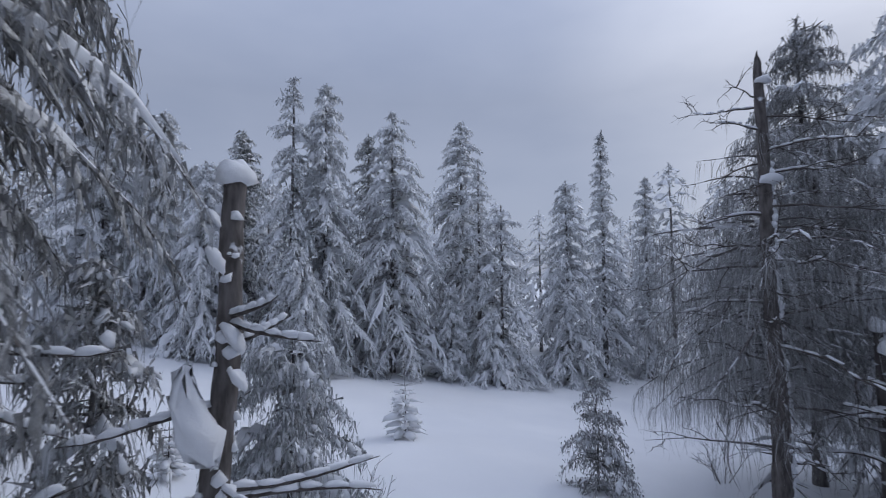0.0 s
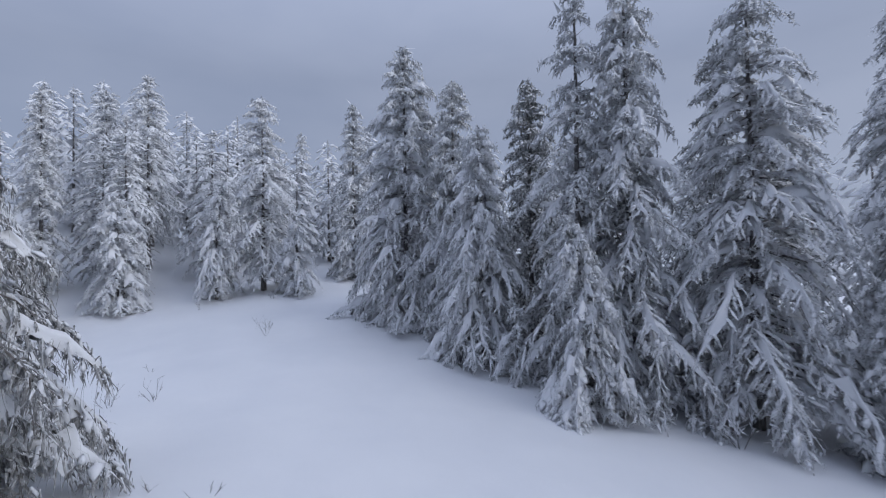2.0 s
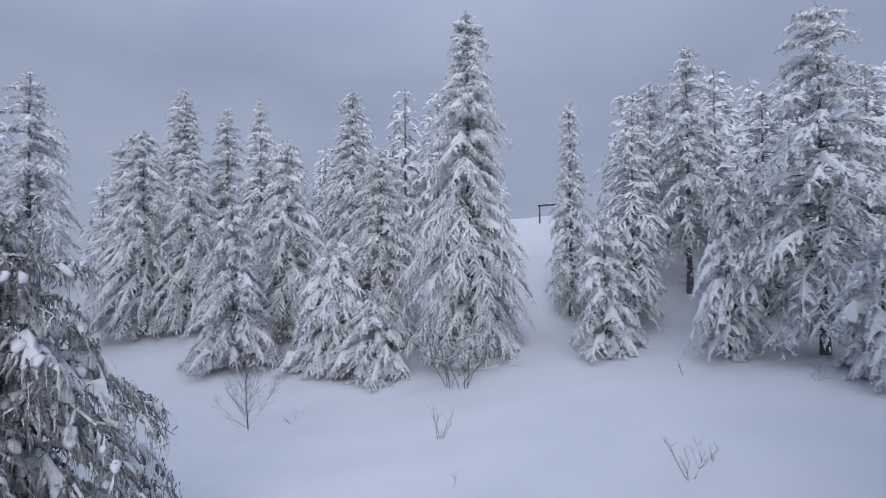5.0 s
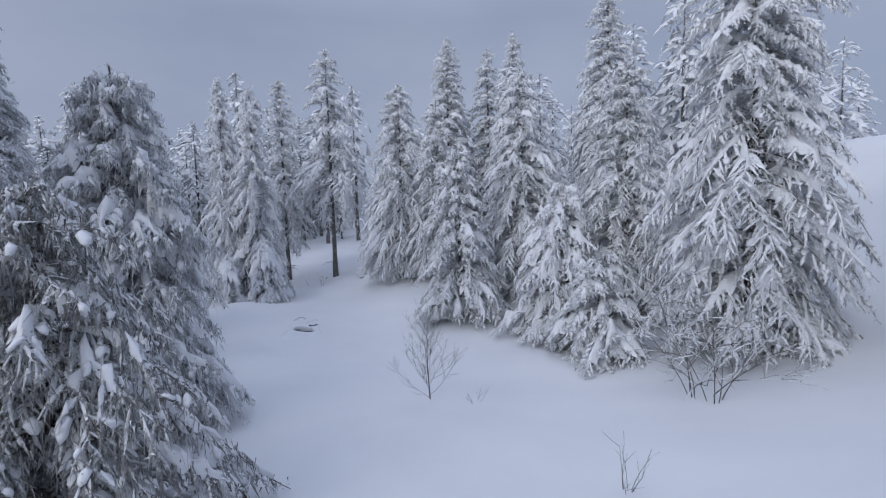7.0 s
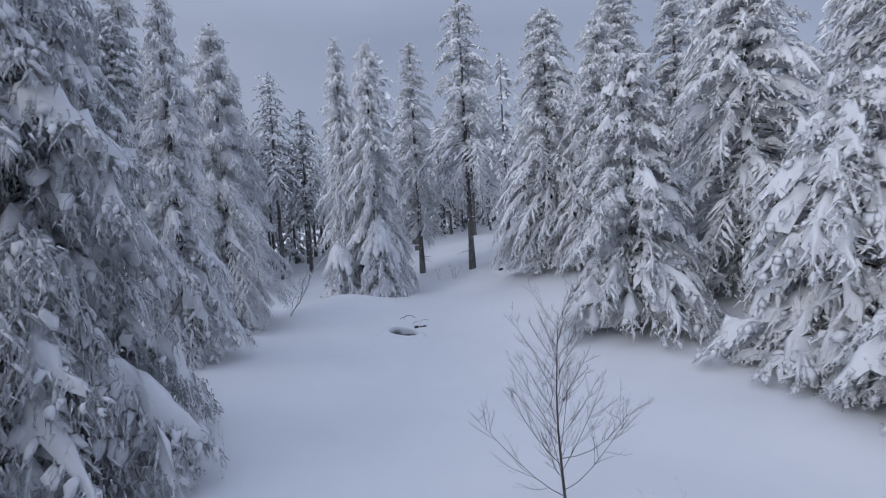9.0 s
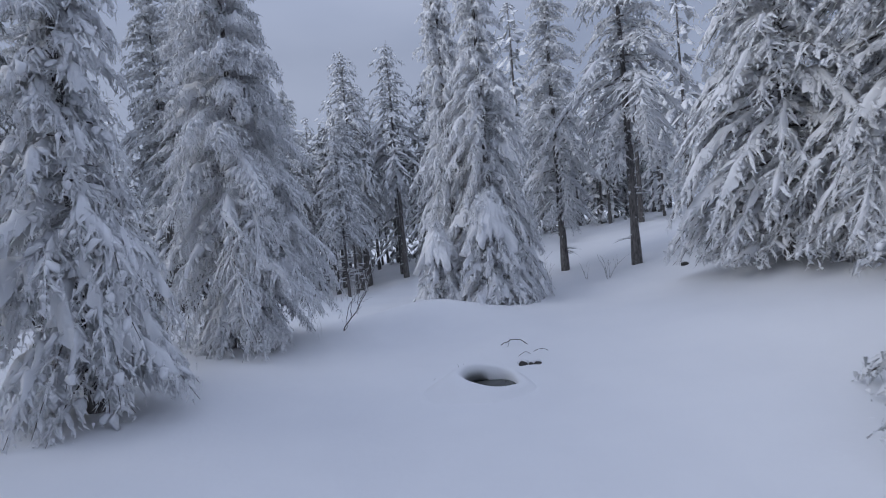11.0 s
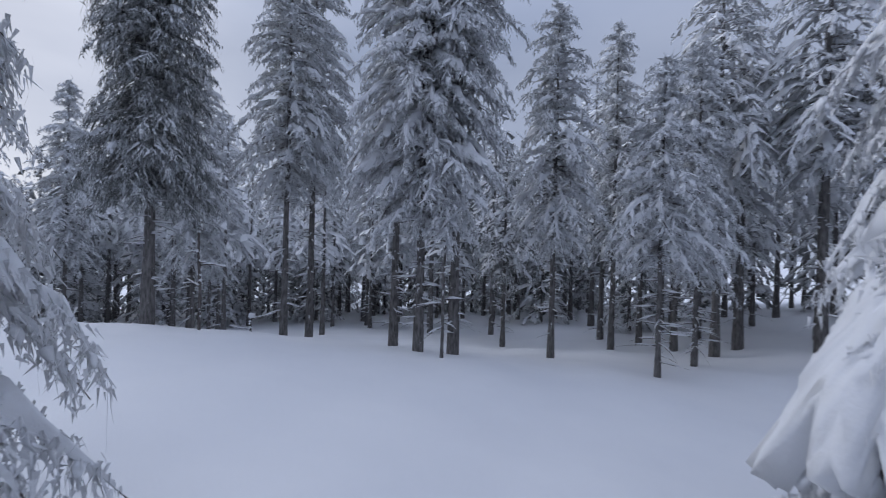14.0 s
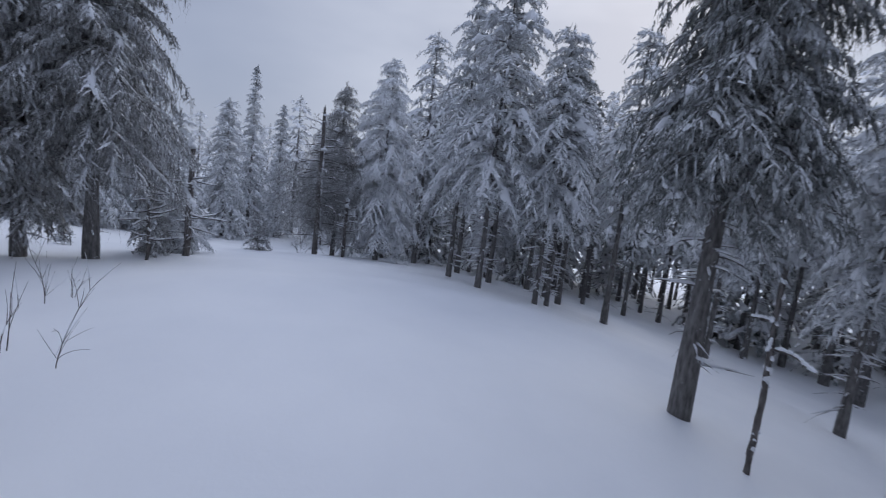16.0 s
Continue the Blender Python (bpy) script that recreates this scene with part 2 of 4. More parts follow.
def strands(rng, root, out, length, width):
    """Thin dry twigs that hang down, each a narrow bent blade."""
    n = len(root)
    f = np.array([0.0, 0.3, 0.65, 1.0])
    w = np.array([1.0, 0.85, 0.6, 0.15])
    sway = rng.normal(size=(n, 3)) * (0.12, 0.12, 0.0)
    c = root[:, None] + out[:, None] * (length[:, None] * 0.35 * f * (1.4 - 0.9 * f))[..., None] + np.array([0, 0, -1.0]) * (length[:, None] * f**1.35)[..., None] + sway[:, None] * (length[:, None] * np.sin(f * 3))[..., None]
    side = unit(rng.normal(size=(n, 3)) * (1, 1, 0.2))[:, None] * (width[:, None] * w)[..., None]
    v = np.stack([c - side, c + side], 2).reshape(-1, 3)
    i, j = np.meshgrid(np.arange(n), np.arange(3), indexing="ij")
    p = ((i * 4 + j) * 2).ravel()
    return v, np.concatenate([np.stack([p, p + 1, p + 2], -1), np.stack([p + 1, p + 3, p + 2], -1)])


def tufts(rng, root, way, length, width):
    """Pointed bunches of needles."""
    side = unit(np.cross(way, rng.normal(size=way.shape))) * width[:, None]
    v = np.stack([root - side, root + side, root + way * length[:, None]], 1).reshape(-1, 3)
    return v, np.arange(len(v)).reshape(-1, 3)


LAT_MID, LAT_FAR = np.array((-1.0, -0.55, 0.0, 0.55, 1.0)), np.array((-1.0, 0.0, 1.0))


class Frond:
    """The boughs of one tree as drooping sheets, wide in the middle, with fingers of twigs along both edges."""

    def __init__(self, rng, limb, slope, n, az, wide, hang, ks):
        self.limb, self.slope, self.n, self.ks, self.wide, self.hang, self.rng = limb, slope, n, ks, wide, hang, rng
        self.across = np.stack([-np.sin(az), np.cos(az), 0 * az], -1)
        odd = (np.arange(ks)[None, :, None] + rng.integers(0, 2, (n, 1, 2))) % 2
        self.tooth = np.where(odd == 0, rng.uniform(0.85, 1.3, (n, ks, 2)), rng.uniform(0.38, 0.68, (n, ks, 2)))
        self.sag = rng.uniform(0.6, 1.4, (n, 2))

    def at(self, i, s, v, grown=1.0):
        """Places on the sheets: bough i, s along it and v across it."""
        side = (v > 0).astype(int)
        prof = np.minimum(1.0, 0.22 + 2.1 * s) * (1.03 - s).clip(0.0) ** 0.6
        j = s.clip(0, 1) * (self.ks - 1)
        k = np.minimum(j.astype(int), self.ks - 2)
        f = j - k
        tooth = self.tooth[i, k, side] * (1 - f) + self.tooth[i, k + 1, side] * f
        av = np.abs(v)
        w = self.wide[i] * prof * av * (1 + (tooth - 1) * av) * grown
        fall = w * (0.22 + (0.30 + 0.75 * self.hang) * av**0.8) * self.sag[i, side]
        p = self.limb(i, s) + self.across[i] * (np.sign(v) * w)[..., None] + self.slope(i, s) * (0.55 * w)[..., None]
        p[..., 2] -= fall
        p[..., 2] = np.maximum(p[..., 2], 0.03)
        return p

    def grid(self, s, lat):
        n, k, m = self.n, s.shape[1], len(lat)
        return np.broadcast_to(np.arange(n)[:, None, None], (n, k, m)), np.broadcast_to(s[:, :, None], (n, k, m)), np.broadcast_to(lat, (n, k, m))

    def strips(self, n, k, m):
        i, j, q = np.meshgrid(np.arange(n), np.arange(k - 1), np.arange(m - 1), indexing="ij")
        p = (i * k + j) * m + q
        return np.concatenate([np.stack([p, p + m, p + 1], -1).reshape(-1, 3), np.stack([p + 1, p + m, p + m + 1], -1).reshape(-1, 3)])

    def needles(self, lat):
        s = np.broadcast_to(np.linspace(0.03, 1.0, self.ks), (self.n, self.ks))
        i, s3, v = self.grid(s, lat)
        p = self.at(i, s3, v)
        p = p + self.rng.normal(size=p.shape) * (0.045 * self.wide)[:, None, None, None]
        out = p[:, :, (0, -1)] - p[:, :, (1, -2)]
        return (p.reshape(-1, 3), self.strips(self.n, self.ks, len(lat))), p[:, :, (0, -1)].reshape(-1, 3), unit(out).reshape(-1, 3)

    def snow(self, rng, share, load, root_l, k, lat, even=0.7):
        """A lumpy sheet of snow on the back of each twig; share: how much of it the snow covers; even: the least width between its lumps."""
        on = rng.uniform(size=self.n) < 0.15 + share * 0.9
        n, share, root_l = int(on.sum()), share[on].clip(0, 1), root_l[on]
        a = rng.uniform(0.0, 0.2, n) + (1 - share) * rng.uniform(0, 0.3, n)
        z = np.maximum(1.0 - rng.uniform(0.0, 0.15, n) - (1 - share) * rng.uniform(0, 0.35, n), a + 0.25)
        f = np.linspace(0, 1, k)
        s = a[:, None] + (z - a)[:, None] * f
        m = len(lat)
        i, s3, v = np.broadcast_to(np.arange(self.n)[on][:, None, None], (n, k, m)), np.broadcast_to(s[:, :, None], (n, k, m)), np.broadcast_to(lat, (n, k, m))
        ends = np.minimum(1.0, 2.6 * np.minimum(f, 1 - f) + 0.25)
        lump = rng.uniform(even, 1.15 + 0.35 * (even < 0.5), (n, k))
        p = self.at(i, s3, v * (0.50 + 0.30 * share)[:, None, None] * lump[..., None] * ends[None, :, None])
        thick = (0.010 + 0.055 * root_l)[:, None] * load * rng.uniform(0.6, 1.4, (n, k)) * lump * ends
        p[..., 2] += 0.010 + thick[..., None] * (1.0 - np.abs(lat) ** 1.7) - 0.025 * (np.abs(lat) > 0.99)
        p = p + rng.normal(size=p.shape) * (0.14 * thick)[..., None, None]
        return p.reshape(-1, 3), self.strips(n, k, m)


def mantle(rng, stem, h0, h1, radius_at):
    """A thick tent of snow round the top of a young tree, with gullies and a hem of uneven tongues."""
    sides, rings = 72, 18
    q = np.arange(sides) * 2 * np.pi / sides
    g = sum(w * np.sin(k * q + rng.uniform(0, 6)) for k, w in ((2, 0.5), (5, 0.6), (8, 0.6), (13, 0.45), (19, 0.3)))
    g = ((g + 1.4) / 2.8).clip(0, 1)
    f = np.linspace(0, 1, rings)[:, None]
    h = h1 - (h1 - h0) * f * (0.55 + 0.45 * g + 0.05 * rng.normal(size=sides))
    r = radius_at(h) * (1 - 0.15 * (1 - g) * f) * (1 + 0.05 * np.sin(h * 9 + q * 4) + 0.05 * np.sin(h * 5 - q * 3 + 1))
    r = r * np.minimum(1.0, 0.35 + 2.2 * f) + 0.05 + 0.012 * rng.normal(size=h.shape)
    r[0] = 0.02
    r[-1] *= 0.72
    v = stem(h.ravel()).reshape(rings, sides, 3) + np.stack([np.cos(q) * r, np.sin(q) * r, 0 * r], -1)
    j, s = np.meshgrid(np.arange(rings - 1), np.arange(sides), indexing="ij")
    p, o = j * sides + s, j * sides + (s + 1) % sides
    return v.reshape(-1, 3), np.concatenate([np.stack([p, p + sides, o], -1).reshape(-1, 3), np.stack([o, p + sides, o + sides], -1).reshape(-1, 3)])


# ---- spruces ----
def spruce(x, y, height, radius, seed, crown=0.03, detail=1.0, droop=0.75, snow=0.6, hang=0.6, needles=None, bark=None, lean=(0.0, 0.0), bend=0.0, stubs=0, gappy=0.0, cut=1.0, power=0.72, trunk=0.0105, load=1.0, flat=0.0, hood=0.0, dense=1.0, fine=1.0, dry=0.0, bare=False, tight=1.0, waist=0.5, bald=1.0,
           name="spruce_tree", label="snow-laden spruce with drooping branches standing in deep snow", group=""):
    """A spruce: trunk, limbs, needles and its load of snow. crown: where the crown begins; cut: where the top broke off; bend: how far the top hangs over."""
    rng = np.random.default_rng(seed)
    needles, bark = needles or NEEDLE, bark or BARK
    base = tagged(new(name), label, "tree", group)
    base.matrix_world = pose(x, y, ground(x, y) - 0.05)
    H, zb = height, crown * height

    def stem(h):
        u = h / H
        return np.stack([lean[0] * u * H + bend * H * u**3 * 0.7, lean[1] * u * H + bend * H * u**3 * 0.3, h - abs(bend) * H * 0.5 * u**3], -1)

    hs = np.linspace(-0.4, H * cut, 16)
    r = trunk * H * (1 - hs / H * 0.93).clip(0.05) + min(0.012, 0.0022 * H)
    r[0:2] *= 1.25
    path = stem(hs)
    path[3:-1, :2] += rng.normal(size=(12, 2)) * 0.01
    tv, tt = tubes(path[None], r[None], 12 if detail > 0.9 else 8 if detail > 0.45 else 6)
    part("trunk", tv, tt, bark, base, smooth=True)

    radius = radius * (1.08 if detail < 1.5 else 1.0)
    step = 0.33 / detail**0.35 if detail >= 1.5 else 0.40 if detail > 0.45 else 0.50 if detail > 0.2 else 0.72
    step *= tight
    whorls = np.arange(zb + 0.1, H * cut - 0.05, step)
    count = 7 if radius > 1.0 else 5
    z0 = np.repeat(whorls, count) + rng.uniform(-0.5, 0.5, len(whorls) * count) * step
    az = np.tile(np.arange(count) * 2 * np.pi / count, len(whorls)) + np.repeat(rng.uniform(0, 6.28, len(whorls)), count) + rng.normal(size=len(z0)) * 0.25
    edge = z0 > (bald + 0.10 * rng.normal(size=len(z0)) * (bald < 1)) * H
    keep = (rng.uniform(size=len(z0)) > np.where(edge, 0.5, gappy)) & (z0 > zb)
    z0, az, edge = z0[keep], az[keep], edge[keep]
    u = ((z0 - zb) / (H - zb)).clip(0, 1)
    low = np.minimum(1.0, waist + u * 2.6)
    lobes = 1 + 0.14 * np.sin(az * 2 + rng.uniform(0, 6)) + 0.10 * np.sin(az * 3 + z0 * 1.1 + rng.uniform(0, 6)) + 0.12 * np.sin(z0 * rng.uniform(1.5, 2.6) + rng.uniform(0, 6))
    L = radius * ((1 - u) ** power * 0.90 + 0.05 + 0.10 * (u < 0.97)) * low * np.minimum(lobes * rng.uniform(0.62, 1.15, len(z0)), 1.12)
    L = np.where(edge, L * rng.uniform(0.3, 0.85, len(z0)), L)
    h = np.stack([np.cos(az), np.sin(az), 0 * az], -1)
    rise = (0.06 + 0.34 * u) * (1 - flat)
    fall = droop * (1.0 if detail >= 1.5 else 1.1) * (1 - 0.5 * u) * rng.uniform(0.75, 1.25, len(z0)) * (1 - flat)
    root = stem(z0)
    low_end = root[:, 2] + L * (rise - fall)
    fall = np.where(low_end < 0.06, (root[:, 2] - 0.06) / np.maximum(L, 0.05) + rise, fall)

    turns, phase = rng.uniform(2.5, 7.0, len(z0)), rng.uniform(0, 6.28, len(z0))
    aside = np.stack([-np.sin(az), np.cos(az), 0 * az], -1)

    def limb(i, s):
        reach = L[i] * s * (1 - 0.12 * s)
        sway = np.sin(s * turns[i] + phase[i]) * s * L[i]
        return root[i] + h[i] * reach[..., None] + np.array([0, 0, 1.0]) * (L[i] * (rise[i] * s - fall[i] * s * s) + 0.035 * sway)[..., None] + aside[i] * (0.10 * sway)[..., None]

    def slope(i, s):
        return unit(h[i] * (1 - 0.24 * s)[..., None] + np.array([0, 0, 1.0]) * (rise[i] - 2 * fall[i] * s)[..., None])

    nb = len(z0)
    s6 = np.linspace(0, 1, 6 if detail > 1.4 else 4 if detail > 0.8 else 3)
    wood_paths = np.stack([limb(np.arange(nb), np.full(nb, s)) for s in s6], 1)
    wood_r = (0.006 + 0.011 * L[:, None]) * (1 - 0.85 * s6[None])
    wood = [tubes(wood_paths, wood_r, 3)] if detail > 0.2 else []
    stub_snow = []
    if stubs:
        k = stubs
        sz = rng.uniform(0.05 * H, max(zb, 0.2 * H) * 1.15, k)
        sa = rng.uniform(0, 6.28, k)
        sl = rng.uniform(0.25, 0.95, k)
        out = np.stack([np.cos(sa), np.sin(sa), 0 * sa], -1)
        s4 = np.linspace(0, 1, 4)
        sp = stem(sz)[:, None] + out[:, None] * (sl[:, None] * s4)[..., None] + np.array([0, 0, 1.0]) * (sl[:, None] * (0.05 * s4 - rng.uniform(0.0, 0.5, (k, 1)) * s4**2))[..., None]
        wood.append(tubes(sp, np.full((k, 4), 0.011) * (1.2 - s4), 3))
        stub_snow.append(pads(rng, sp[:, 1] + (0, 0, 0.012), sp[:, 2] - sp[:, 0], sl * 0.42, np.full(k, 0.022), np.full(k, 0.035), 0.16, COARSE))
    wv, wt = join(wood)
    tagged(part("branchwork", wv, wt, TWIG, base), kind="stuff")

    near, far = detail >= 1.5, detail < 0.45
    small = min(1.0, 0.35 + 0.22 * H)
    down = np.array([0, 0, -1.0])

    # each bough carries side twigs like the fingers of a hand; every twig is a small drooping sheet of needles with snow on its back
    per_m, big = (9.0, 0.78) if near else (8.0, 0.92) if not far else (4.2, 1.4) if detail > 0.2 else (1.7, 2.5)
    per_m, big = per_m * dense / fine**0.7, big * fine**0.4
    ns = np.clip((L * per_m).round().astype(int), 3 if detail > 0.2 else 2, 26)
    i = np.repeat(np.arange(nb), ns)
    rank = np.arange(len(i)) - np.repeat(np.cumsum(ns) - ns, ns)
    s0 = ((rank + rng.uniform(0.1, 0.9, len(i))) / ns[i]) ** 0.85
    side = np.where(rank % 2 == 0, 1.0, -1.0) * rng.uniform(0.35, 1.0, len(i)) * np.where(rank == ns[i] - 1, 0.1, 1.0)
    lt = (0.12 + 0.235 * L[i] * np.minimum(1.0, 0.3 + 1.8 * s0) * (1.08 - s0) ** 0.6) * rng.uniform(0.7, 1.3, len(i))
    lt = np.minimum(lt, 0.75) * big**0.5
    across = np.stack([-np.sin(az[i]), np.cos(az[i]), 0 * az[i]], -1)
    start, d = limb(i, s0 * 0.93), unit(slope(i, s0) * (1.1 - 0.55 * np.abs(side))[:, None] + across * side[:, None] + rng.normal(size=(len(i), 3)) * 0.12)
    sink = (0.10 + 0.42 * hang) * rng.uniform(0.5, 1.5, len(i))

    def twig(k, q):
        p = start[k] + d[k] * (lt[k] * q)[..., None]
        p[..., 2] = np.maximum(p[..., 2] - lt[k] * sink[k] * q**2, 0.02)
        return p

    def twig_way(k, q):
        return unit(d[k] - np.array([0, 0, 2.0]) * (sink[k] * q)[..., None])

    ks, lat = (5, LAT_MID) if detail >= 2.0 else (5, LAT_FAR) if near else (4, LAT_FAR) if detail > 0.2 else (3, LAT_FAR)
    wide = (0.028 + 0.13 * lt) * rng.uniform(0.75, 1.25, len(i)) * big * (0.7 if detail >= 2.0 else 1.0)
    sheet = Frond(rng, twig, twig_way, len(i), np.arctan2(d[:, 1], d[:, 0]), wide, hang, ks)
    shape, hem, hem_way = sheet.needles(lat)
    K = 2 if detail >= 2.0 else 1
    if far:
        hem, hem_way = hem[::3], hem_way[::3]
    q = np.repeat(hem, K, 0) + rng.normal(size=(len(hem) * K, 3)) * 0.035
    e = unit(np.repeat(hem_way, K, 0) * 0.55 + rng.normal(size=q.shape) * 0.45 + down * (0.35 + 0.5 * hang))
    grow = (0.85 if near else 1.15 if not far else 1.8) * small
    ln = np.minimum(rng.uniform(0.06, 0.17, len(q)) * grow * (0.7 + 0.4 * hang), (q[:, 2] - 0.01).clip(0.02))
    tips = tufts(rng, q - e * (0.25 * ln)[:, None], e, ln, rng.uniform(0.010, 0.022, len(q)) * grow)
    # needles standing up along the back, where the snow leaves them free
    m = np.repeat(np.arange(len(i)), 4 if detail >= 2.0 else 3 if near else 2) if not far else np.arange(len(i))[:: 2 if detail > 0.2 else 6]
    back = sheet.at(m, rng.uniform(0.1, 1.0, len(m)), rng.uniform(-0.8, 0.8, len(m)))
    fuzz = tufts(rng, back, unit(rng.normal(size=back.shape) + (0, 0, 0.4)), rng.uniform(0.05, 0.11, len(back)) * grow, rng.uniform(0.008, 0.018, len(back)) * grow)
    crest = stem(np.linspace(H * cut * (0.74 if detail < 0.8 else 0.9), H * cut, 110))
    leader = tufts(rng, crest, unit(rng.normal(size=(110, 3)) + (0, 0, 0.7)), rng.uniform(0.06, 0.16, 110) * small * (2.2 if detail < 0.8 else 1.0), np.full(110, 0.010 * small * (2.6 if detail < 0.8 else 1.0)))
    slim = 0.45 if near else 1.0
    m = np.repeat(np.arange(nb), 12 if near else 5 if not far else 3 if detail > 0.2 else 1)
    q = limb(m, rng.uniform(0.0, 0.45, len(m))) + rng.normal(size=(len(m), 3)) * 0.06
    inner = tufts(rng, q, unit(rng.normal(size=q.shape) + down * 0.6), rng.uniform(0.18, 0.38, len(m)) * small * slim**0.5, rng.uniform(0.03, 0.07, len(m)) * small * slim**1.5)
    pile = [inner] if bare else [shape, tips, fuzz, leader, inner]
    if dry:
        k = np.repeat(np.arange(nb), np.maximum((L * dry * np.where(edge, 0.25, 1.0)).astype(int), 2))
        s = rng.uniform(0.05, 1.0, len(k))
        off = rng.uniform(-1, 1, len(k)) * (0.05 + 0.30 * np.sqrt(L[k])) * (1.1 - s) ** 0.5
        bk = np.stack([-np.sin(az[k]), np.cos(az[k]), 0 * az[k]], -1)
        q = limb(k, s) + bk * off[:, None] + down * (0.25 * np.abs(off))[:, None]
        ln = np.minimum(rng.uniform(0.12, 0.55, len(k)) * (0.6 + 0.4 * L[k]) * (0.7 + 0.3 * hang), (q[:, 2] - 0.02).clip(0.03))
        pile.append(strands(rng, q, unit(bk * np.sign(off)[:, None] + slope(k, s) * 0.5), ln, rng.uniform(0.0022, 0.0055, len(k))))
    nv, ntri = join(pile)
    tagged(part("foliage", nv, ntri, needles, base, smooth=True), kind="stuff")

    pieces = []
    if not bare:
        laden = np.where(rng.uniform(size=nb) < 0.25 + 0.75 * snow, rng.uniform(0.5, 1.1, nb), 0.1) * snow
        spine = Frond(rng, limb, slope, nb, az, (0.05 + 0.115 * np.minimum(L, 1.5)) * rng.uniform(0.6, 1.4, nb) * (0.7 + 0.3 * load) * (1.0 if not far else 1.3), hang, 9 if not far else 5)
        pieces.append(spine.snow(rng, laden, load * 1.35, np.sqrt(np.maximum(L, 0.05)) * 0.8, 11 if near else 9 if not far else 5 if detail > 0.2 else 3, LAT_MID if not far else LAT_FAR, 0.22 if not far else 0.7))
        pieces.append(sheet.snow(rng, 0.35 * laden[i], load, np.sqrt(lt), 4 if near else 3, LAT_FAR))
        if not far:
            # rounded cushions caught on the ends of the twigs
            k = np.flatnonzero(rng.uniform(size=len(i)) < 0.6 * laden[i])
            f = rng.uniform(0.35, 0.8, len(k))
            size = (0.020 + 0.09 * lt[k]) * rng.uniform(0.6, 1.4, len(k)) * (0.7 + 0.3 * load)
            pieces.append(pads(rng, twig(k, f) + np.array([0, 0, 1.0]) * (0.18 * size)[:, None], twig_way(k, f), size * 1.6, size * 1.0, size * 0.65, 0.2, MIDDLE if near else COARSE))
    if hood:
        pieces.append(mantle(rng, stem, H * (1 - hood), H * 0.985, lambda t: radius * 0.95 * (1 - t / H).clip(0, 1) ** 0.85))
    sv, st = join(pieces + stub_snow)
    tagged(part("snow_load", sv, st, SNOW_LOAD, base, "white snow lying on the branches", smooth=True), kind="stuff")
    return base


# ---- ground ----
BUMPS = [-0.1, -0.53, 0.514, -1.311, -0.673, 0.082, -0.007, -0.913, -0.972, -0.954, -0.207, -0.039, -0.684, 0.308, 0.623, 0.059, -0.08, -0.374, -0.329, -0.074, 0.831, 0.508, -0.43, -0.426, -0.033, -0.25, 0.107, 0.427, -0.086, -0.387]


def ground(x, y):
    """The height of the snow: a slope with broad swells on it and a steep bank on the far side."""
    g = 2.479 - 0.122 * 45 * np.tanh((x + 10) / 45) + 0.026 * 45 * np.tanh((y - 3) / 45)
    for k, w in enumerate(BUMPS):
        cx, cy = -28 + 9 * (k // 6), -20 + 9 * (k % 6)
        g = g + w * np.exp(-((x - cx) ** 2 + (y - cy) ** 2) / 70)
    g = g + 3.6 * np.exp(-((x + 38) ** 2) / 50 - (y - 12.5) ** 2 / 150)
    g = g + 0.30 * np.exp(-((x + 17.9) ** 2 + (y + 4.3) ** 2) / 4.0) + 0.40 * np.exp(-((x + 16.5) ** 2) / 3.0 - (y + 5.1) ** 2 / 2.2)
    return g


def build_ground():
    a = np.linspace(-1, 1, 161)
    ax = np.sinh(a * 5.2) / np.sinh(5.2) * 1500
    ax = np.sort(np.concatenate([ax[np.abs(ax) > 45], np.linspace(-45, 45, 170)]))
    X, Y = np.meshgrid(ax - 10, ax + 2, indexing="ij")
    Z = ground(X, Y)
    Z += 0.05 * np.sin(X * 0.9 + 1.3 * np.sin(Y * 0.5)) * np.sin(Y * 0.8 + 0.7 * np.sin(X * 0.6)) + 0.03 * np.sin(X * 2.1 + Y * 1.3)
    n = len(ax)
    i, j = np.meshgrid(np.arange(n - 1), np.arange(n - 1), indexing="ij")
    q = i * n + j
    tris = np.stack([q, q + n, q + n + 1, q + 1], -1).reshape(-1, 4)
    ob = new("ground", mesh_of("ground", np.stack([X, Y, Z], -1).reshape(-1, 3), tris, SNOW_GROUND, True))
    tagged(ob, "deep untouched snow over a gently rolling clearing", "snow ground", kind="structure")


build_ground()


# ---- the line of spruces along the clearing ----
ROW = "spruces along the edge of the clearing"
spruce(-14.6, 22.65, 10.1, 3.0, 11, hang=0.9, fine=0.66, snow=0.85, load=1.3, label="tall dense spruce with snow on every branch", detail=1.0, waist=1.0, group=ROW)
spruce(-12.60, 22.90, 8.9, 2.25, 12, hang=0.9, fine=0.66, snow=0.85, load=1.3, detail=1.0, waist=0.85, group=ROW)
spruce(-10.50, 21.10, 6.9, 2.25, 13, hang=0.9, needles=NEEDLE, fine=0.66, snow=1.00, load=1.4, droop=1.0, detail=1.5, waist=0.85, group=ROW)
spruce(-8.90, 20.20, 2, 0.92, 14, needles=NEEDLE, fine=0.6, snow=1.00, load=1.4, droop=1.15, detail=0.85, waist=0.85, group=ROW)
spruce(-9.70, 22.90, 8.7, 2.04, 15, fine=0.75, needles=NEEDLE_DARK, snow=0.55, detail=0.85, waist=0.85, group=ROW)
